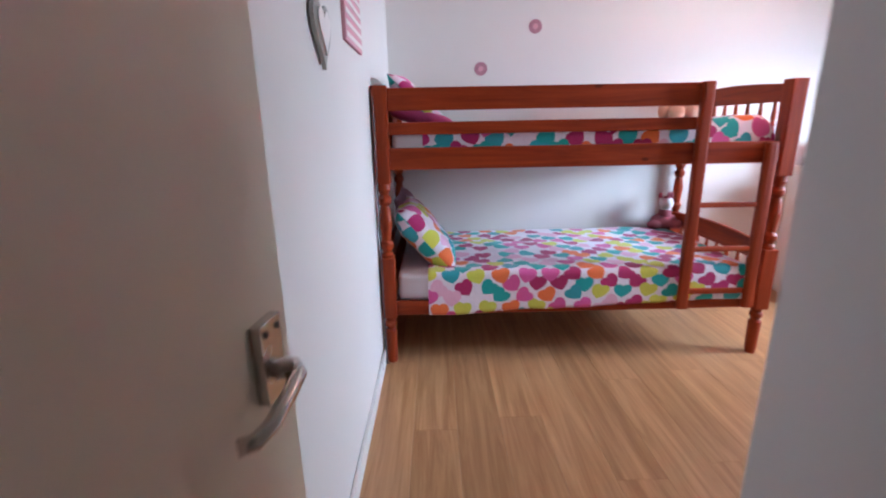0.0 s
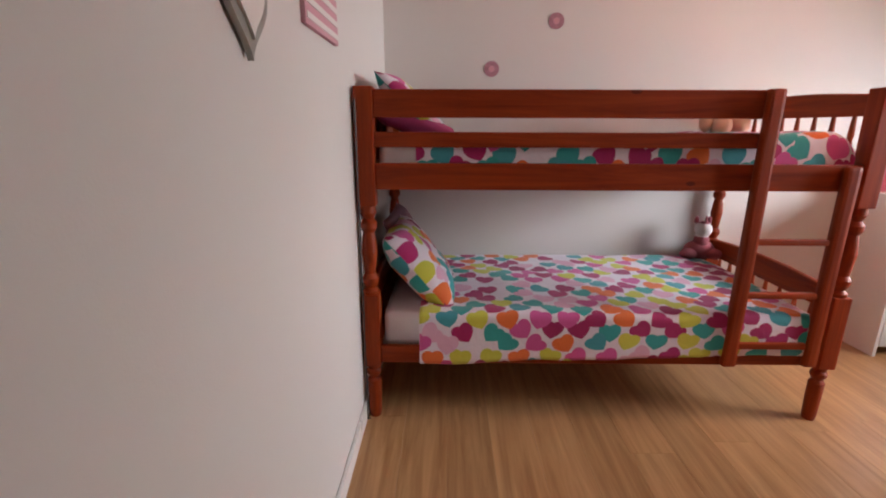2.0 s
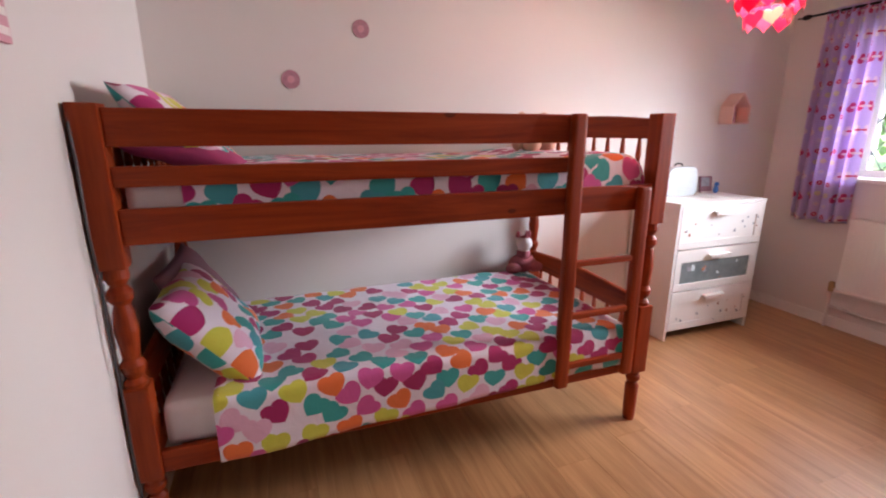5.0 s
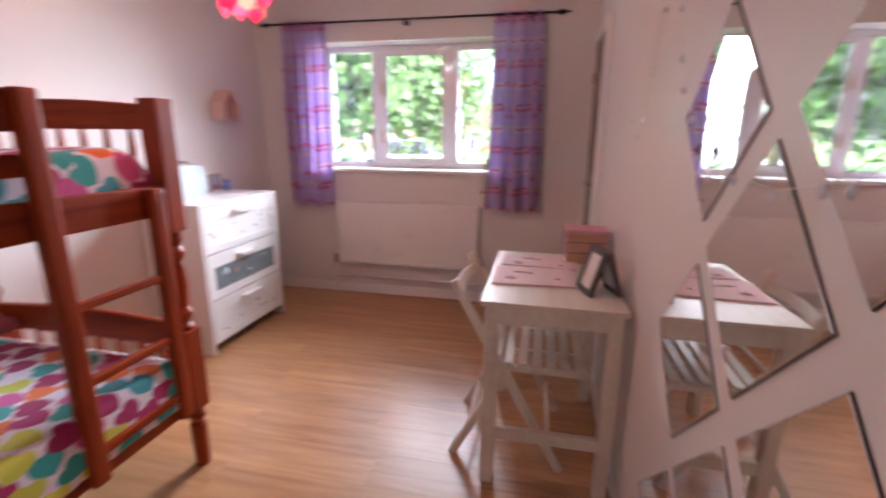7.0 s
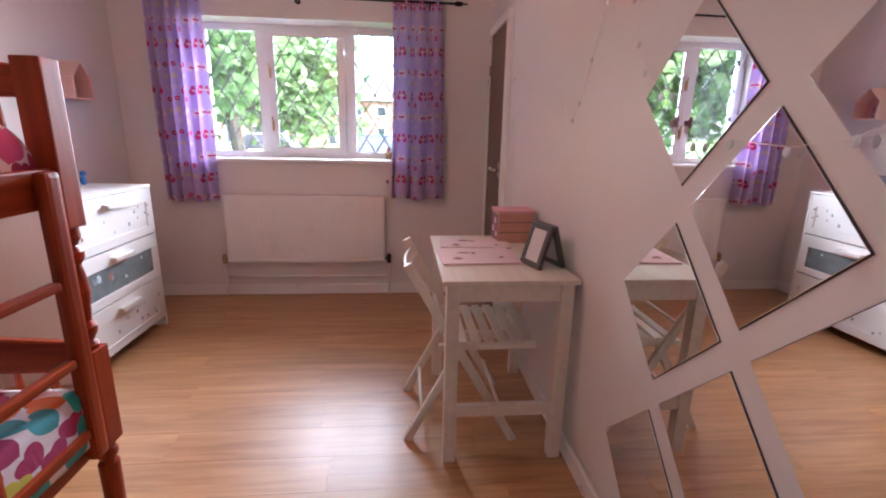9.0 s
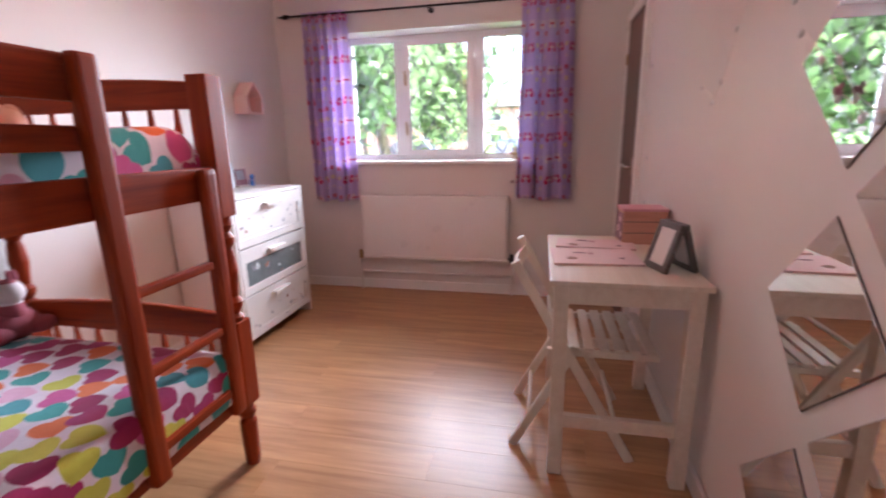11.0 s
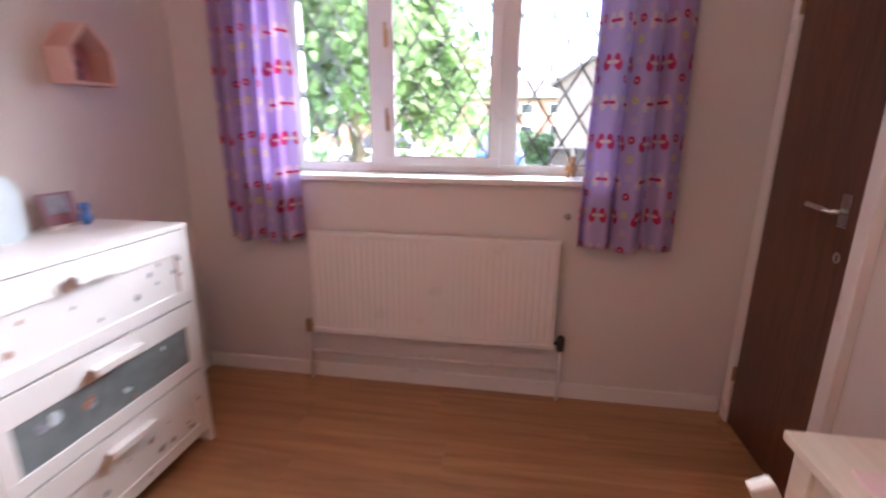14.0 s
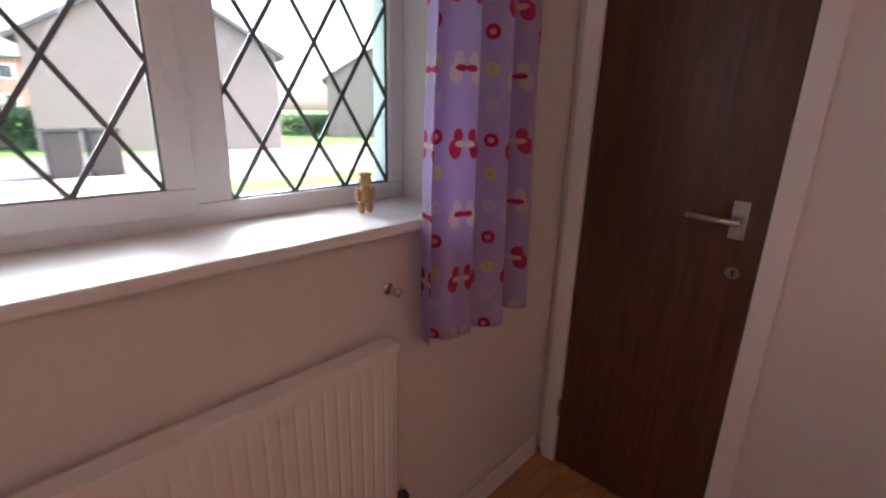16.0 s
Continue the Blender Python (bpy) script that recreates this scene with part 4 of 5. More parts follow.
RODX, RODZ = 4.245, 2.19
cr = thing("curtain_rod", (RODX, 2.35, RODZ), "thin black iron curtain pole with leaf finials", "curtain rod")
part("pole", rod((RODX, 1.25, RODZ), (RODX, 3.46, RODZ), 0.008, 12), BLACKMETAL, cr, "", True)
for y, s in ((1.25, -1), (3.46, 1)):
    f = ball((RODX, y + s * 0.035, RODZ), 0.012, 0.035, 0.018, 12)
    rod((RODX, y, RODZ), (RODX, y + s * 0.09, RODZ), 0.005, 8, f)
    ball((RODX, y + s * 0.09, RODZ), 0.007, 0.01, 0.007, 8, f)
    part("finial", f, BLACKMETAL, cr, "", True)
for y in (1.42, 2.35, 3.28):
    f = rod((RODX, y, RODZ - 0.012), (XE, y, RODZ - 0.012), 0.005, 8)
    rod((XE - 0.006, y, RODZ - 0.012), (XE, y, RODZ - 0.012), 0.02, 14, f)
    rod((RODX, y, RODZ - 0.04), (RODX, y, RODZ), 0.006, 8, f)
    part("bracket", f, BLACKMETAL, cr, "", True)

def curtain(y0t, y1t, y0b, y1b, zb, seed, folds, label):
    """Gathered cloth with folds that open towards the hem."""
    wide = 0.80
    def place(u, v):
        z = RODZ + 0.02 + (zb - RODZ - 0.02) * v
        y0, y1 = y0t + (y0b - y0t) * v, y1t + (y1b - y1t) * v
        ph = u * folds * 2 * math.pi + 0.5 * math.sin(3 * v + seed)
        amp = 0.012 + 0.024 * min(1, v * 2.2)
        x = RODX + 0.006 + amp * math.sin(ph + seed) + 0.010 * math.sin(ph * 2.3 + 2 * v + seed) * v - 0.03 * v
        y = y0 + (y1 - y0) * u + 0.014 * math.cos(ph + seed) * min(1, v * 2)
        return (x, y, z + 0.008 * math.sin(ph * 0.5) * v)
    ob = single("curtain", grid_sheet(110, 50, place, lambda u, v: (u * wide + seed, v * (RODZ - zb))), CURTAIN, label, "curtain", smooth=True)
    ob.modifiers.new("thick", "SOLIDIFY").thickness = 0.0015
    return ob

curtain(2.99, 3.36, 2.965, 3.345, 0.775, 0.4, 4.5, "lilac curtain printed with butterflies, drawn open beside the chest")
curtain(1.33, 1.68, 1.30, 1.715, 0.80, 2.1, 3.2, "lilac curtain printed with butterflies, drawn open beside the cupboard")

# small figure on the sill
fx, fy, fz = 4.42, 1.725, WZ0
bm = bmesh.new()
for c, r in (((fx, fy - 0.012, fz + 0.015), (0.01, 0.009, 0.016)), ((fx, fy + 0.012, fz + 0.015), (0.01, 0.009, 0.016)), ((fx, fy, fz + 0.045), (0.014, 0.018, 0.022)),
             ((fx, fy - 0.022, fz + 0.045), (0.008, 0.007, 0.018)), ((fx, fy + 0.022, fz + 0.045), (0.008, 0.007, 0.018)), ((fx, fy, fz + 0.078), (0.015, 0.016, 0.016)), ((fx, fy, fz + 0.092), (0.017, 0.018, 0.005))):
    ball(c, *r, 12, bm)
single("figurine", bm, TAN, "little tan toy figure standing on the window sill", "figurine", smooth=True)


# ---- desk and chair ----
KX0, KX1, KY0, KY1, KZ = 2.262, 3.03, 0.958, 1.472, 0.776
desk = thing("desk", (2.65, 1.21, 0), "small whitewashed wooden desk against the wall", "desk")
part("desktop", block(KX0, KX1, KY0, KY1, KZ - 0.02, KZ, 0.004), PALEWOOD, desk)
for x in (KX0 + 0.015, KX1 - 0.065):
    for y in (KY0 + 0.015, KY1 - 0.065):
        part("leg", block(x, x + 0.05, y, y + 0.05, 0, KZ - 0.02, 0.004), PALEWOOD, desk)
for y in (KY0 + 0.022, KY1 - 0.045):
    part("apron", block(KX0 + 0.065, KX1 - 0.065, y, y + 0.022, KZ - 0.09, KZ - 0.02, 0.002), PALEWOOD, desk)
for x in (KX0 + 0.025, KX1 - 0.05):
    part("apron", block(x, x + 0.022, KY0 + 0.065, KY1 - 0.065, KZ - 0.09, KZ - 0.02, 0.002), PALEWOOD, desk)
    part("stretcher", block(x, x + 0.025, KY0 + 0.065, KY1 - 0.065, 0.20, 0.25, 0.003), PALEWOOD, desk)

chair = thing("folding_chair", (2.65, 1.33, 0), "cream slatted wooden folding chair pushed under the desk", "chair")
for x in (2.405, 2.85):
    part("back_leg", bar((x, 1.60, 0.80), (x, 1.14, 0.0), 0.022, 0.036, 0.005), CHAIRWOOD, chair)
for x in (2.43, 2.825):
    part("front_leg", bar((x, 1.60, 0.0), (x, 1.36, 0.46), 0.022, 0.034, 0.005), CHAIRWOOD, chair)
for x in (2.43, 2.825):
    part("seat_rail", block(x - 0.011, x + 0.011, 1.06, 1.47, 0.425, 0.45, 0.004), CHAIRWOOD, chair)
for i in range(7):
    y = 1.07 + i * 0.056
    part("seat_slat", block(2.42, 2.835, y, y + 0.038, 0.45, 0.463, 0.004), CHAIRWOOD, chair)
for z0 in (0.74,):
    yy = 1.60 - (0.80 - z0) * 0.575
    sl = bmesh.new()
    n = 10
    for i in range(n):
        xa, xb = 2.41 + 0.44 * i / n, 2.41 + 0.44 * (i + 1) / n
        ca_, cb_ = 0.03 * math.sin(math.pi * i / n), 0.03 * math.sin(math.pi * (i + 1) / n)
        bar((xa, yy + ca_, z0), (xb, yy + cb_, z0), 0.045, 0.012, 0, sl, (0, 0.57, 0.82))
    part("back_slat", sl, CHAIRWOOD, chair)
part("cross_bar", rod((2.405, 1.46, 0.515), (2.85, 1.46, 0.515), 0.009), CHAIRWOOD, chair, "", True)
part("cross_bar", rod((2.43, 1.535, 0.13), (2.825, 1.535, 0.13), 0.009), CHAIRWOOD, chair, "", True)
part("cross_bar", rod((2.405, 1.20, 0.145), (2.85, 1.20, 0.145), 0.009), CHAIRWOOD, chair, "", True)

def sheet_on_desk(cx, cy, w, d, turn, z, label, material):
    s = thing("paper", (cx, cy, z), label, "paper")
    m = Matrix.Translation((cx, cy, z)) @ Matrix.Rotation(radians(turn), 4, "Z")
    part("sheet", moved(block(-w / 2, w / 2, -d / 2, d / 2, 0, 0.008, 0.002), m), material, s)
    for dx, dy, rx, ry, mat in ((0.04, 0.05, 0.007, 0.032, MAUVE), (0.03, 0.01, 0.014, 0.016, ROSE), (-0.04, -0.10, 0.008, 0.012, MAUVE), (-0.05, 0.09, 0.020, 0.028, DOODLE2)):
        mk = tube([(dx + rx * math.cos(a * 0.8) * (1 - 0.04 * a), dy + ry * math.sin(a * 0.8) * (1 - 0.04 * a), 0.0088) for a in range(20)], 0.0007, 5)
        part("drawing", moved(mk, m), mat, s, "scribbled pencil drawing")

sheet_on_desk(2.60, 1.295, 0.25, 0.33, 3, KZ, "pink colouring pad lying on the desk", PINKPAPER)
sheet_on_desk(2.83, 1.27, 0.17, 0.33, -4, KZ, "pink drawing book lying on the desk", PINKPAPER)
boxm = Matrix.Translation((2.93, 1.062, KZ)) @ Matrix.Rotation(radians(3), 4, "Z")
bx_ = thing("storage_box", (2.93, 1.062, KZ), "pink wooden storage box with patterned side on the desk", "box")
part("body", moved(block(-0.07, 0.07, -0.092, 0.092, 0, 0.148, 0.004), boxm), BOXWOOD, bx_)
part("lid", moved(block(-0.074, 0.074, -0.096, 0.096, 0.148, 0.160, 0.003), boxm), ROSE, bx_, "rose painted lid")
part("side_print", moved(block(-0.06, 0.06, 0.0925, 0.0945, 0.012, 0.138, 0), boxm), MAUVE, bx_, "purple patterned side")
for k, (px, pz, pw) in enumerate(((-0.035, 0.04, 0.018), (0.02, 0.06, 0.022), (-0.01, 0.105, 0.02))):
    part("motif", moved(ball((px, 0.0948, pz), pw, 0.001, pw * 0.8, 12), boxm), PINKPAPER, bx_, "pale pink flower shape")
for z in (0.05, 0.10):
    part("groove", moved(block(-0.0715, -0.0695, -0.088, 0.088, z, z + 0.004, 0), boxm), DARKFRAME, bx_, "dark joint between boards")
frm = thing("photo_frame", (2.47, 1.045, KZ), "grey metal folding photo frame standing on the desk", "photo frame")
for s, tilt in ((1, 17), (-1, -17)):
    m = Matrix.Translation((2.47, 1.045, KZ)) @ Matrix.Rotation(radians(17), 4, "Z") @ Matrix.Translation((0, 0.058 * s, 0)) @ Matrix.Rotation(radians(tilt), 4, "X")
    fb = block(-0.068, 0.068, -0.009, 0.009, 0, 0.024, 0.003)
    block(-0.068, 0.068, -0.009, 0.009, 0.156, 0.18, 0.003, fb)
    block(-0.068, -0.046, -0.009, 0.009, 0.024, 0.156, 0.003, fb)
    block(0.046, 0.068, -0.009, 0.009, 0.024, 0.156, 0.003, fb)
    part("frame", moved(fb, m), DARKFRAME, frm)
    part("print", moved(block(-0.046, 0.046, -0.003, 0.004, 0.024, 0.156, 0), m), OFFWHITE, frm, "pale photograph")


# ---- mirror tiles and string lights ----
HD = 0.217
for cx, cz in ((1.768, 1.397), (1.768, 0.872), (1.768, 0.348), (1.508, 1.135), (1.508, 0.610), (1.248, 1.397), (1.248, 0.872), (1.248, 0.348)):
    tile = thing("mirror_tile", (cx, YS, cz), "square mirror tile hung as a diamond on the wall", "mirror", "diamond mirror tiles on the wall")
    m = Matrix.Translation((cx, YS, cz)) @ Matrix.Rotation(radians(45), 4, "Y")
    a = HD / math.sqrt(2)
    part("backing", moved(block(-a, a, 0.0, 0.002, -a, a, 0), m), DARK, tile, "dark edge")
    part("mirror_glass", moved(block(-a + 0.002, a - 0.002, 0.002, 0.005, -a + 0.002, a - 0.002, 0.0008), m), MIRROR, tile)

string = thing("string_lights", (1.9, YS, 1.7), "thin wire of small clear fairy lights on the wall", "string lights")
knots = [(2.62, 1.42), (2.50, 1.36), (2.44, 1.42), (2.36, 1.56), (2.28, 1.72), (2.18, 1.76), (2.09, 1.68), (2.03, 1.55), (1.98, 1.47), (1.88, 1.40), (1.80, 1.32), (1.72, 1.28), (1.60, 1.29), (1.46, 1.28), (1.34, 1.30), (1.22, 1.36), (1.10, 1.42), (0.98, 1.40)]
pts = [(x, YS + 0.016, z) for x, z in knots]
part("wire", tube(pts, 0.0009, 5), OFFWHITE, string)
for i, (x, y, z) in enumerate(pts):
    part("bulb", ball((x, y + 0.004, z - 0.008), 0.006, 0.006, 0.010, 10), BULBGLASS, string, "", True)
string2 = thing("string_lights", (3.3, YS, 1.0), "thin wire of fairy lights hanging beside the cupboard door", "string lights")
pts = [(3.50 - 0.008 * math.sin(i * 0.9) - 0.015 * i, YS + 0.012, 1.62 - 0.12 * i) for i in range(12)]
part("wire", tube(pts, 0.0008, 5), OFFWHITE, string2)
for i, (x, y, z) in enumerate(pts[::2]):
    part("bulb", ball((x, y + 0.004, z - 0.008), 0.006, 0.006, 0.010, 10), BULBGLASS, string2, "", True)

def butterfly(x, z, s, tilt):
    b = bmesh.new()
    for sx in (-1, 1):
        for (ox, oz, rx, rz) in ((0.55, 0.35, 0.5, 0.42), (0.42, -0.32, 0.36, 0.34)):
            ball((sx * ox * s, 0, oz * s), rx * s, 0.0015, rz * s, 10, b)
    ball((0, 0, 0), 0.08 * s, 0.004, 0.55 * s, 8, b)
    moved(b, Matrix.Translation((x, YS + 0.022, z)) @ Matrix.Rotation(radians(tilt), 4, "Y") )
    single("butterfly_ornament", b, MAUVE, "small dark butterfly clipped to the fairy lights", "ornament", smooth=True)

butterfly(1.80, 1.325, 0.018, 20)
butterfly(1.235, 1.36, 0.022, -15)

def heart_outline(s, n=28):
    return [(s * 0.0625 * 16 * math.sin(t) ** 3 * 0.5, s * 0.0312 * (13 * math.cos(t) - 5 * math.cos(2 * t) - 2 * math.cos(3 * t) - math.cos(4 * t))) for t in (2 * math.pi * i / n for i in range(n))]

def heart_plate(s, d, m, n=28):
    b = bmesh.new()
    o = heart_outline(s, n)
    a = [b.verts.new(m @ Vector((x, -d / 2, z))) for x, z in o]
    c = [b.verts.new(m @ Vector((x, d / 2, z))) for x, z in o]
    b.faces.new(a)
    b.faces.new(c[::-1])
    for i in range(n):
        b.faces.new((a[i], c[i], c[(i + 1) % n], a[(i + 1) % n]))
    return b

bm = heart_plate(0.16, 0.02, Matrix.Translation((1.56, YS + 0.014, 1.68)) @ Matrix.Rotation(radians(-14), 4, "Y"))
single("hanging_heart", bm, RED, "dark red felt heart hanging on the wall", "wall decoration")

# west wall decorations
bm = heart_plate(0.19, 0.012, Matrix.Translation((XW + 0.012, 1.64, 1.535)) @ Matrix.Rotation(radians(90), 4, "Z"))
hh = thing("hanging_heart", (XW, 1.64, 1.53), "grey metal heart hanging flat on the wall", "wall decoration")
part("plate", bm, GREYMETAL, hh)
part("inset", heart_plate(0.13, 0.006, Matrix.Translation((XW + 0.021, 1.64, 1.54)) @ Matrix.Rotation(radians(90), 4, "Z")), OFFWHITE, hh, "pale inset heart")
part("cord", tube([(XW + 0.006, 1.64, 1.58), (XW + 0.004, 1.64, 1.75)], 0.002), GREYMETAL, hh)
sg = thing("wall_sign", (XW, 2.19, 1.7), "pink and white striped sign board on the wall", "sign")
part("board", block(XW, XW + 0.014, 2.01, 2.37, 1.575, 1.82, 0.004), ROSE, sg)
for i in range(6):
    z = 1.59 + i * 0.039
    part("stripe", block(XW + 0.0142, XW + 0.0162, 2.02, 2.36, z, z + 0.017, 0), OFFWHITE, sg, "white stripe")

# round stickers on the wall above the bed
for x, z in ((1.05, 1.917), (0.68, 1.654)):
    st = thing("wall_sticker", (x, YN, z), "round dusky pink flower sticker on the wall", "sticker", "round wall stickers")
    part("disc", rod((x, YN, z), (x, YN - 0.003, z), 0.045, 24), PINKSTICKER, st)
    part("centre", rod((x, YN - 0.003, z), (x, YN - 0.005, z), 0.018, 16), ROSE, st)

# ---- pendant lamp of hearts ----
PX, PY = 2.37, 2.40
lamp = thing("pendant_lamp", (PX, PY, 2.2), "pink and red heart-disc pendant lamp, switched on", "pendant lamp")
part("cord", rod((PX, PY, 2.05), (PX, PY, TOP), 0.004, 8), OFFWHITE, lamp)
part("ceiling_rose", turned([(0.045, TOP - 0.022), (0.05, TOP - 0.01), (0.05, TOP)], PX, PY, 24), OFFWHITE, lamp, "", True)
part("holder", turned([(0.018, 2.0), (0.02, 2.03), (0.016, 2.06), (0.006, 2.065)], PX, PY, 16), OFFWHITE, lamp, "", True)
bulb_ob = part("bulb", ball((PX, PY, 1.955), 0.026, 0.026, 0.034, 16), BULB, lamp, "glowing warm bulb", True)
bulb_ob.visible_shadow = False
rr = random.Random(3)
for r, z, n in ((0.150, 2.085, 16), (0.150, 2.005, 16), (0.148, 1.93, 16), (0.105, 1.86, 11), (0.075, 1.805, 8)):
    for i in range(n):
        a = 2 * math.pi * (i + 0.5 * (n % 2)) / n
        m = Matrix.Translation((PX + r * math.cos(a), PY + r * math.sin(a), z + rr.uniform(-0.006, 0.006))) @ Matrix.Rotation(a + math.pi / 2 + rr.uniform(-0.25, 0.25), 4, "Z") @ Matrix.Rotation(rr.uniform(-0.15, 0.15), 4, "Y")
        part("heart_disc", heart_plate(0.068, 0.0015, m, 20), rr.choice((HEART_PINK, HEART_RED, HEART_PINK, HEART_WHITE, HEART_RED)), lamp)
for r, z in ((0.150, 2.125), (0.105, 1.9), (0.075, 1.845)):
    ring = tube([(PX + r * math.cos(2 * math.pi * i / 24), PY + r * math.sin(2 * math.pi * i / 24), z) for i in range(25)], 0.002, 5)
    part("wire_ring", ring, CHROME, lamp)
sp = bmesh.new()
for i in range(3):
    a = 2 * math.pi * i / 3
    rod((PX, PY, 2.06), (PX + 0.15 * math.cos(a), PY + 0.15 * math.sin(a), 2.125), 0.0018, 6, sp)
part("spoke", sp, CHROME, lamp)


# ---- outside ----
GZ = -0.25
gr = bmesh.new()
bmesh.ops.create_grid(gr, x_segments=1, y_segments=1, size=600, matrix=Matrix.Translation((300, 0, GZ)))
for v in gr.verts:
    v.co.x = max(v.co.x, XE + 0.3)
single("ground", gr, GRASS, "mown lawn outside the window", "ground", **STR)
single("road", block(15.5, 22.0, -60, 60, GZ - 0.1, GZ + 0.01, 0), ASPHALT, "grey residential road outside", "road", **STR)
single("pavement", block(13.6, 15.5, -60, 60, GZ - 0.1, GZ + 0.10, 0.01), PAVING, "concrete pavement along the road", "pavement", **STR)

def gable_house(cx, cy, turn, wide, deep, eaves, peak, brick, label, rows, far=False):
    """A house whose gable end looks along its own -x."""
    h = thing("house", (cx, cy, GZ), label, "house")
    M = Matrix.Translation((cx, cy, GZ)) @ Matrix.Rotation(radians(turn), 4, "Z")
    b = bmesh.new()
    w = wide / 2
    ring = [(-w, 0), (w, 0), (w, eaves), (0, peak), (-w, eaves)]
    f0 = [b.verts.new((0, y, z)) for y, z in ring]
    f1 = [b.verts.new((deep, y, z)) for y, z in ring]
    b.faces.new(f0)
    b.faces.new(f1[::-1])
    for i in range(5):
        b.faces.new((f0[i], f1[i], f1[(i + 1) % 5], f0[(i + 1) % 5]))
    part("wall", moved(b, M), brick, h)
    rb = bmesh.new()
    for s in (1, -1):
        bar((deep / 2, s * (w + 0.3), eaves - 0.3 * (peak - eaves) / w + 0.08), (deep / 2, 0, peak + 0.08), deep + 0.5, 0.14, 0, rb)
    part("roof", moved(rb, M), ROOFTILE, h, "grey tiled pitched roof")
    for (y, z, ww, hh_) in rows:
        wn = part("window", moved(block(-0.05, 0.06, y - ww / 2, y + ww / 2, z, z + hh_, 0.01), M), UPVC, h, "white framed window")
        part("window_pane", moved(block(-0.06, -0.04, y - ww / 2 + 0.08, y + ww / 2 - 0.08, z + 0.08, z + hh_ - 0.08, 0), M), WINDOWDARK, wn)

gable_house(22.8, -3.4, -16, 7.8, 10, 3.6, 5.9, BRICKBUFF, "buff brick gabled garage house across the road", [])
gable_house(27, -17, -35, 7, 9, 3.4, 5.6, BRICKBUFF, "pale gabled house further down the road", [(-1.5, 1.0, 1.2, 1.1)])

def terrace(cx, cy, turn, n):
    h = thing("house", (cx, cy, GZ), "row of red brick houses with grey roofs far off", "house")
    M = Matrix.Translation((cx, cy, GZ)) @ Matrix.Rotation(radians(turn), 4, "Z")
    L = n * 5.5
    part("wall", moved(block(0, 8, -L / 2, L / 2, 0, 5.0, 0), M), BRICKRED, h)
    rb = bar((-0.3, 0, 4.9), (4, 0, 7.2), L + 0.4, 0.15, 0, None, (0, 1, 0))
    bar((8.3, 0, 4.9), (4, 0, 7.2), L + 0.4, 0.15, 0, rb, (0, 1, 0))
    part("roof", moved(rb, M), ROOFTILE, h, "grey tiled roof")
    for i in range(n):
        y = -L / 2 + (i + 0.5) * 5.5
        for yy, z, ww, hh_ in ((y - 1.3, 0.9, 1.6, 1.2), (y + 1.4, 0.1, 0.95, 2.1), (y - 1.3, 3.3, 1.4, 1.1), (y + 1.4, 3.3, 1.1, 1.1)):
            wn = part("window", moved(block(-0.05, 0.05, yy - ww / 2, yy + ww / 2, z, z + hh_, 0), M), UPVC, h)
            part("window_pane", moved(block(-0.06, -0.04, yy - ww / 2 + 0.1, yy + ww / 2 - 0.1, z + 0.1, z + hh_ - 0.1, 0), M), WINDOWDARK, wn)

terrace(54, 8, 0, 7)

def car(cx, cy, turn, paint, label):
    c = thing("car", (cx, cy, GZ), label, "car", "parked cars")
    M = Matrix.Translation((cx, cy, GZ + 0.01)) @ Matrix.Rotation(radians(turn), 4, "Z")
    b = block(-2.0, 2.0, -0.83, 0.83, 0.25, 0.82, 0.12)
    body = part("body", moved(b, M), paint, c, "", True)
    b = bmesh.new()
    lo = [(-1.5, -0.76), (1.0, -0.76), (1.0, 0.76), (-1.5, 0.76)]
    hi = [(-1.05, -0.62), (0.35, -0.62), (0.35, 0.62), (-1.05, 0.62)]
    a = [b.verts.new((x, y, 0.80)) for x, y in lo]
    d = [b.verts.new((x, y, 1.40)) for x, y in hi]
    b.faces.new(a[::-1])
    b.faces.new(d)
    for i in range(4):
        b.faces.new((a[i], a[(i + 1) % 4], d[(i + 1) % 4], d[i]))
    part("cabin", moved(bevelled(b, 0.05), M), WINDOWDARK, c, "dark glazed cabin")
    part("car_roof", moved(block(-1.03, 0.33, -0.6, 0.6, 1.385, 1.43, 0.02), M), paint, c)
    for x in (-1.25, 1.25):
        for y in (-0.80, 0.80):
            wh_ = part("wheel", moved(rod((x, y - 0.1, 0.31), (x, y + 0.1, 0.31), 0.31, 20), M), DARK, c)
            part("rim", moved(rod((x, y - 0.105, 0.31), (x, y + 0.105, 0.31), 0.19, 16), M), CARWHITE, wh_)

car(20.0, 2.6, 0, CARBLUE, "dark blue parked hatchback on the road")
car(20.4, 7.4, 90, CARWHITE, "silver parked hatchback on the road")
for k, yb in enumerate((0.0, 0.75)):
    bn = thing("wheelie_bin", (16.4 - 0.2 * k, yb, GZ), "dark grey wheeled rubbish bin by the road", "bin", "wheelie bins")
    b = block(16.1 - 0.2 * k, 16.7 - 0.2 * k, yb - 0.29, yb + 0.29, GZ + 0.02, GZ + 1.0, 0.04)
    part("body", b, DARK, bn)
    part("lid", block(16.05 - 0.2 * k, 16.75 - 0.2 * k, yb - 0.31, yb + 0.31, GZ + 1.0, GZ + 1.07, 0.02), DARK, bn)

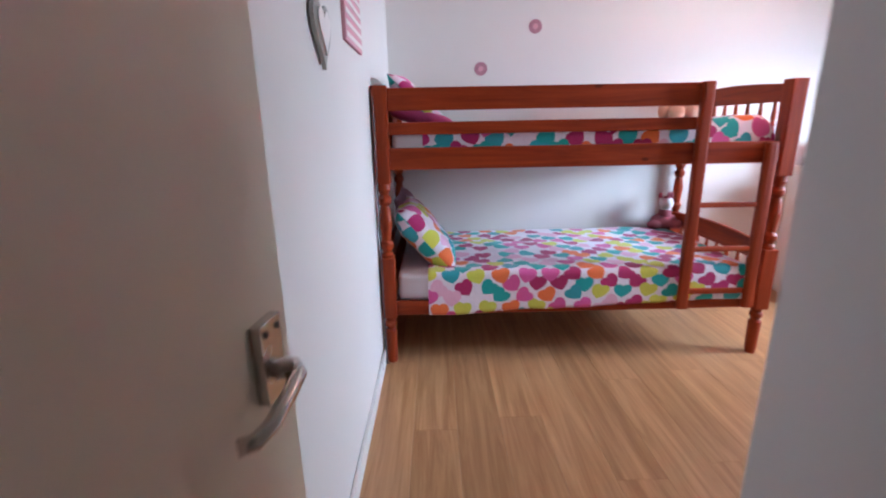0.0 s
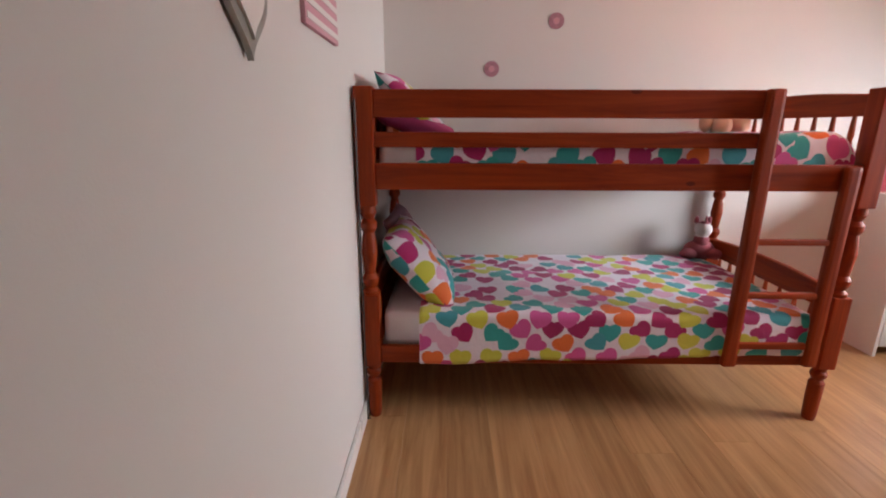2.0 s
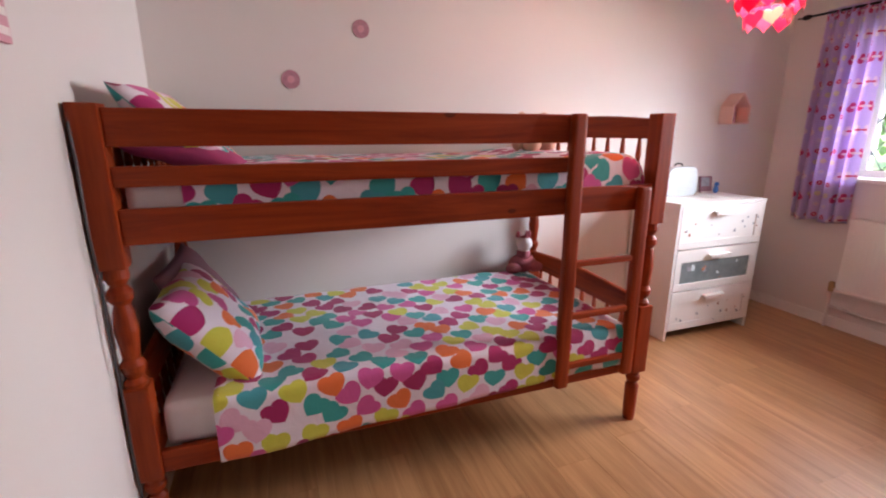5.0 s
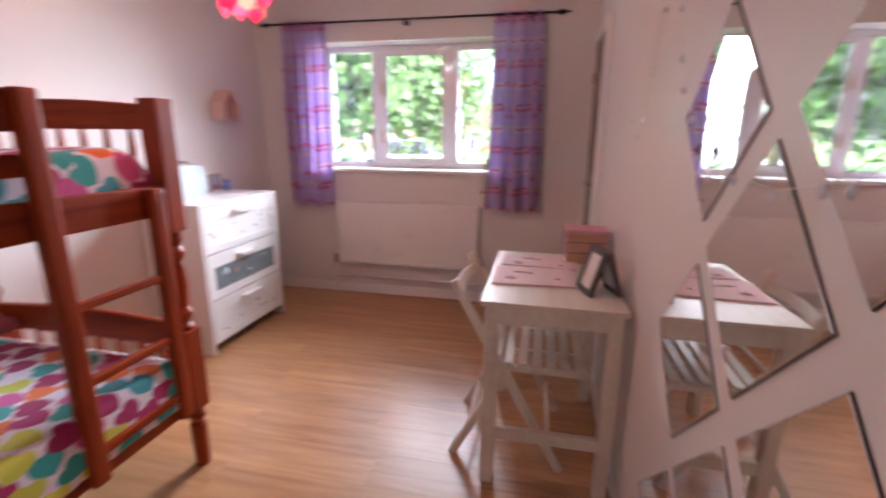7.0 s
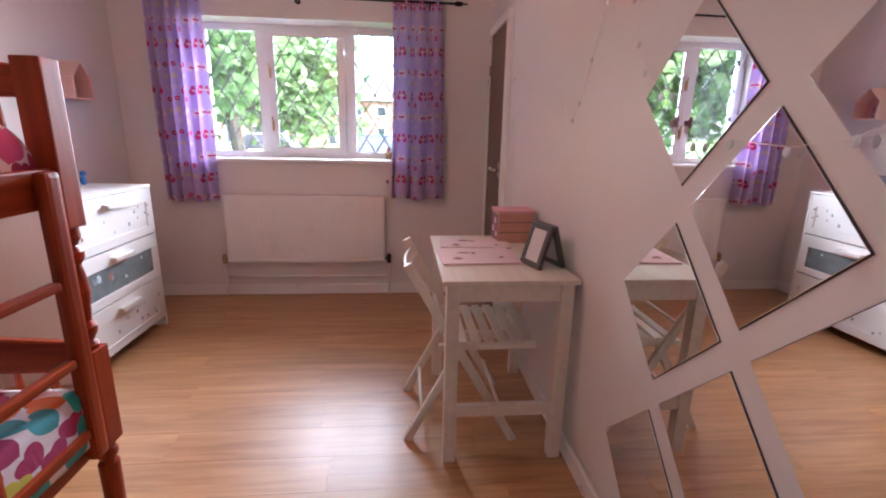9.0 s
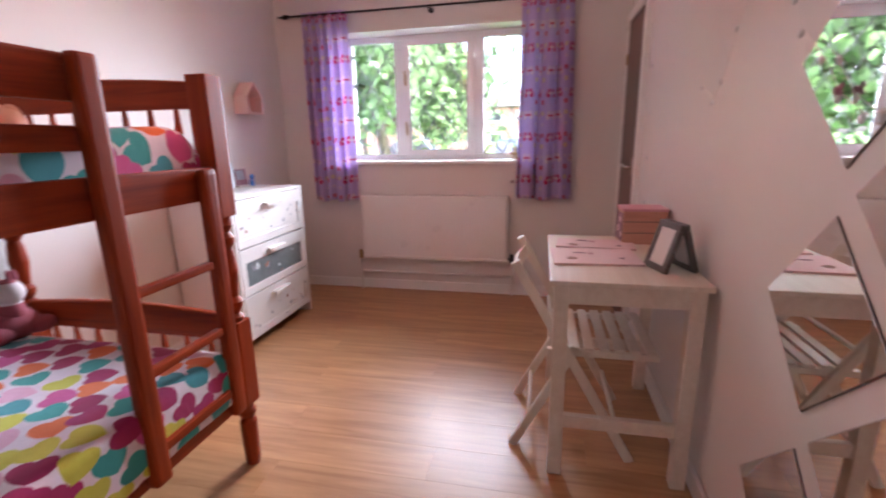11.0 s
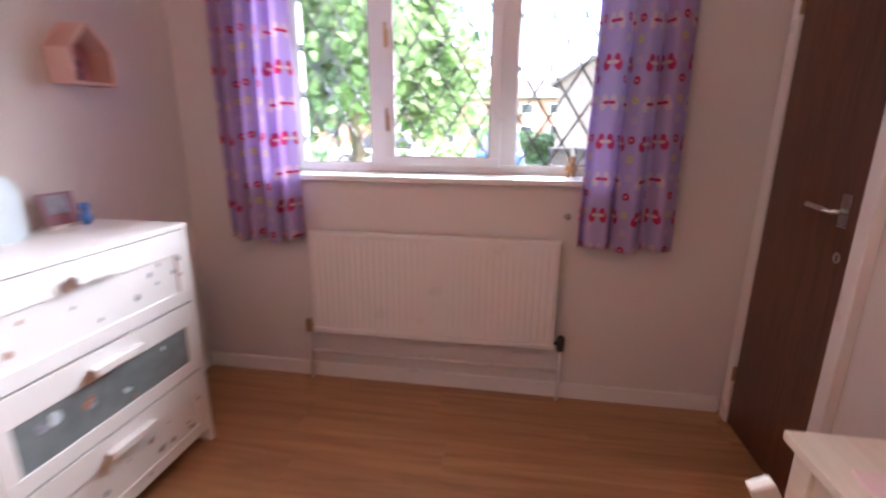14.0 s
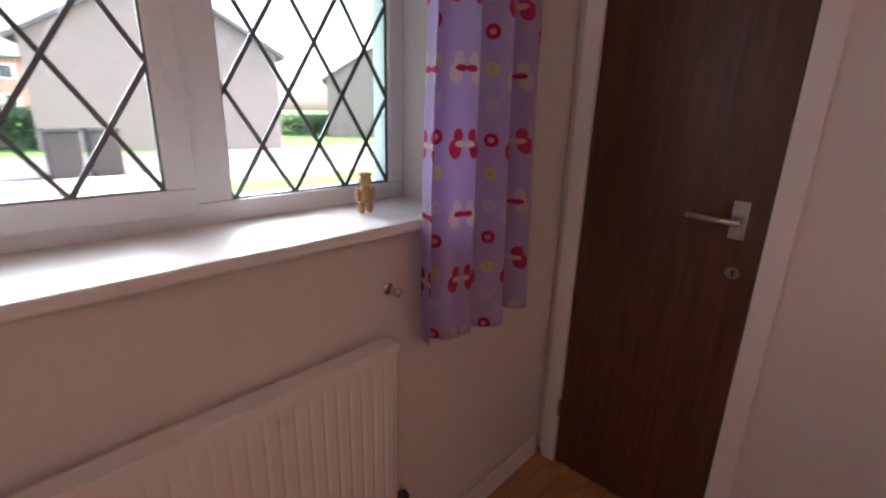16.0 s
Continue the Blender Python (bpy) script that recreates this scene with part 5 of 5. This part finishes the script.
def tree(cx, cy, height, spread, low, seed, n_leaf, label):
    t = thing("tree", (cx, cy, GZ), label, "tree")
    r = random.Random(seed)
    b = bmesh.new()
    base = Vector((cx, cy, GZ))
    pts = [base + Vector((0.12 * math.sin(k * 1.3 + seed), 0.12 * math.cos(k * 1.7 + seed), height * 0.75 * k / 6)) for k in range(7)]
    def limb(p, q, r0, r1):
        d = q - p
        m = Matrix.Translation((p + q) / 2) @ d.to_track_quat("Z", "Y").to_matrix().to_4x4()
        bmesh.ops.create_cone(b, cap_ends=True, segments=8, radius1=r0, radius2=r1, depth=d.length * 1.03, matrix=m)
    for k in range(6):
        limb(pts[k], pts[k + 1], 0.17 * (1 - k / 7), 0.17 * (1 - (k + 1) / 7))
    tips = []
    for k in range(22):
        s = r.uniform(0.28, 0.98)
        p = pts[min(5, int(s * 6))].lerp(pts[min(6, int(s * 6) + 1)], (s * 6) % 1)
        a = r.uniform(0, 2 * math.pi)
        reach = spread * (1.1 - 0.5 * s) * r.uniform(0.6, 1.0)
        mid = p + Vector((math.cos(a), math.sin(a), 0.55)) * reach * 0.55
        q = mid + Vector((math.cos(a + 0.3), math.sin(a + 0.3), 0.1)) * reach * 0.5
        limb(p, mid, 0.05, 0.03)
        limb(mid, q, 0.03, 0.012)
        tips += [mid, q, mid.lerp(q, 0.5)]
    part("trunk", b, BARK, t)
    verts, faces = [], []
    for k in range(n_leaf):
        c = r.choice(tips)
        hang = r.random() ** 1.5 * 1.9
        p = c + Vector((r.gauss(0, 0.45), r.gauss(0, 0.45), r.gauss(0.1, 0.35) - hang * 0.6))
        if p.z < GZ + low:
            p.z = GZ + low + r.uniform(0, 1.2)
        e = Euler((r.uniform(-1.2, 1.2), r.uniform(-1.2, 1.2), r.uniform(0, 6.28))).to_matrix()
        s = r.uniform(0.075, 0.15)
        i = len(verts)
        for q in ((-s * 0.5, -s, 0), (s * 0.5, -s, 0.2 * s), (s * 0.6, s * 0.3, 0), (0, s * 1.2, 0.1 * s), (-s * 0.6, s * 0.3, 0.15 * s)):
            verts.append(p + e @ Vector(q))
        faces.append((i, i + 1, i + 2, i + 3, i + 4))
    me = bpy.data.meshes.new("crown")
    me.from_pydata(verts, [], faces)
    me.materials.append(LEAF)
    ob = new("crown", me)
    ob.parent = t
    ob.matrix_parent_inverse = Matrix.Translation(-t.location)

tree(11.8, 5.5, 8.0, 3.0, 0.9, 1, 15000, "leafy green tree with drooping foliage on the lawn")
tree(13.0, 9.8, 8.5, 3.6, 0.7, 2, 12000, "leafy green tree beside the pavement")
tree(28.0, 10.0, 9.0, 4.5, 1.5, 3, 7000, "tall green tree across the road")
tree(30.0, 13.0, 9.0, 4.5, 1.0, 4, 6000, "broad green tree by the far houses")

def hedge(x, y0, y1, h, label):
    r = random.Random(int(x * 10))
    verts, faces = [], []
    for k in range(int((y1 - y0) * 420)):
        p = Vector((x + r.gauss(0, 0.3), r.uniform(y0, y1), GZ + r.random() ** 0.7 * h * (0.9 + 0.1 * math.sin(k))))
        e = Euler((r.uniform(-1.5, 1.5), r.uniform(-1.5, 1.5), r.uniform(0, 6.28))).to_matrix()
        i = len(verts)
        verts += [p + e @ Vector(q) for q in ((-0.08, -0.08, 0), (0.08, -0.08, 0.02), (0.08, 0.08, 0), (-0.08, 0.08, 0.02))]
        faces.append((i, i + 1, i + 2, i + 3))
    me = bpy.data.meshes.new("hedge")
    me.from_pydata(verts, [], faces)
    me.materials.append(LEAF)
    tagged(new("hedge", me), label, "hedge", "", "stuff")

hedge(25.5, -0.5, 4.0, 1.5, "clipped green hedge across the road")
hedge(31.0, -24, -9, 1.3, "long green hedge beyond the lawn")


# ---- floor planks ----
PLW, PLL = 0.192, 1.285
shared = {}
cols = int((XE - 0.016 - XW) / PLW) + 1
for c in range(cols):
    x0 = XW + c * PLW
    x1 = min(x0 + PLW, XE - 0.001)
    ylo = LY - 1.2 if x0 < LX else YS - 0.1
    y = ylo - (c * 0.47 % 1.0) * PLL
    while y < YN:
        a, b_ = max(y, ylo), min(y + PLL, YN)
        if b_ - a > 0.03:
            key = (round(x1 - x0, 3), round(b_ - a, 3))
            if key not in shared:
                bm = block(0.0002, x1 - x0 - 0.0002, 0.0002, b_ - a - 0.0002, -0.008, 0.0, 0)
                bmesh.ops.bevel(bm, geom=[e for e in bm.edges if all(v.co.z > -0.001 for v in e.verts)], offset=0.0004, segments=1, affect="EDGES")
                shared[key] = finish("plank", bm, PLANK)
            ob = new("plank", shared[key])
            ob.parent = floor
            ob.location = (x0, a, 0)
        y += PLL
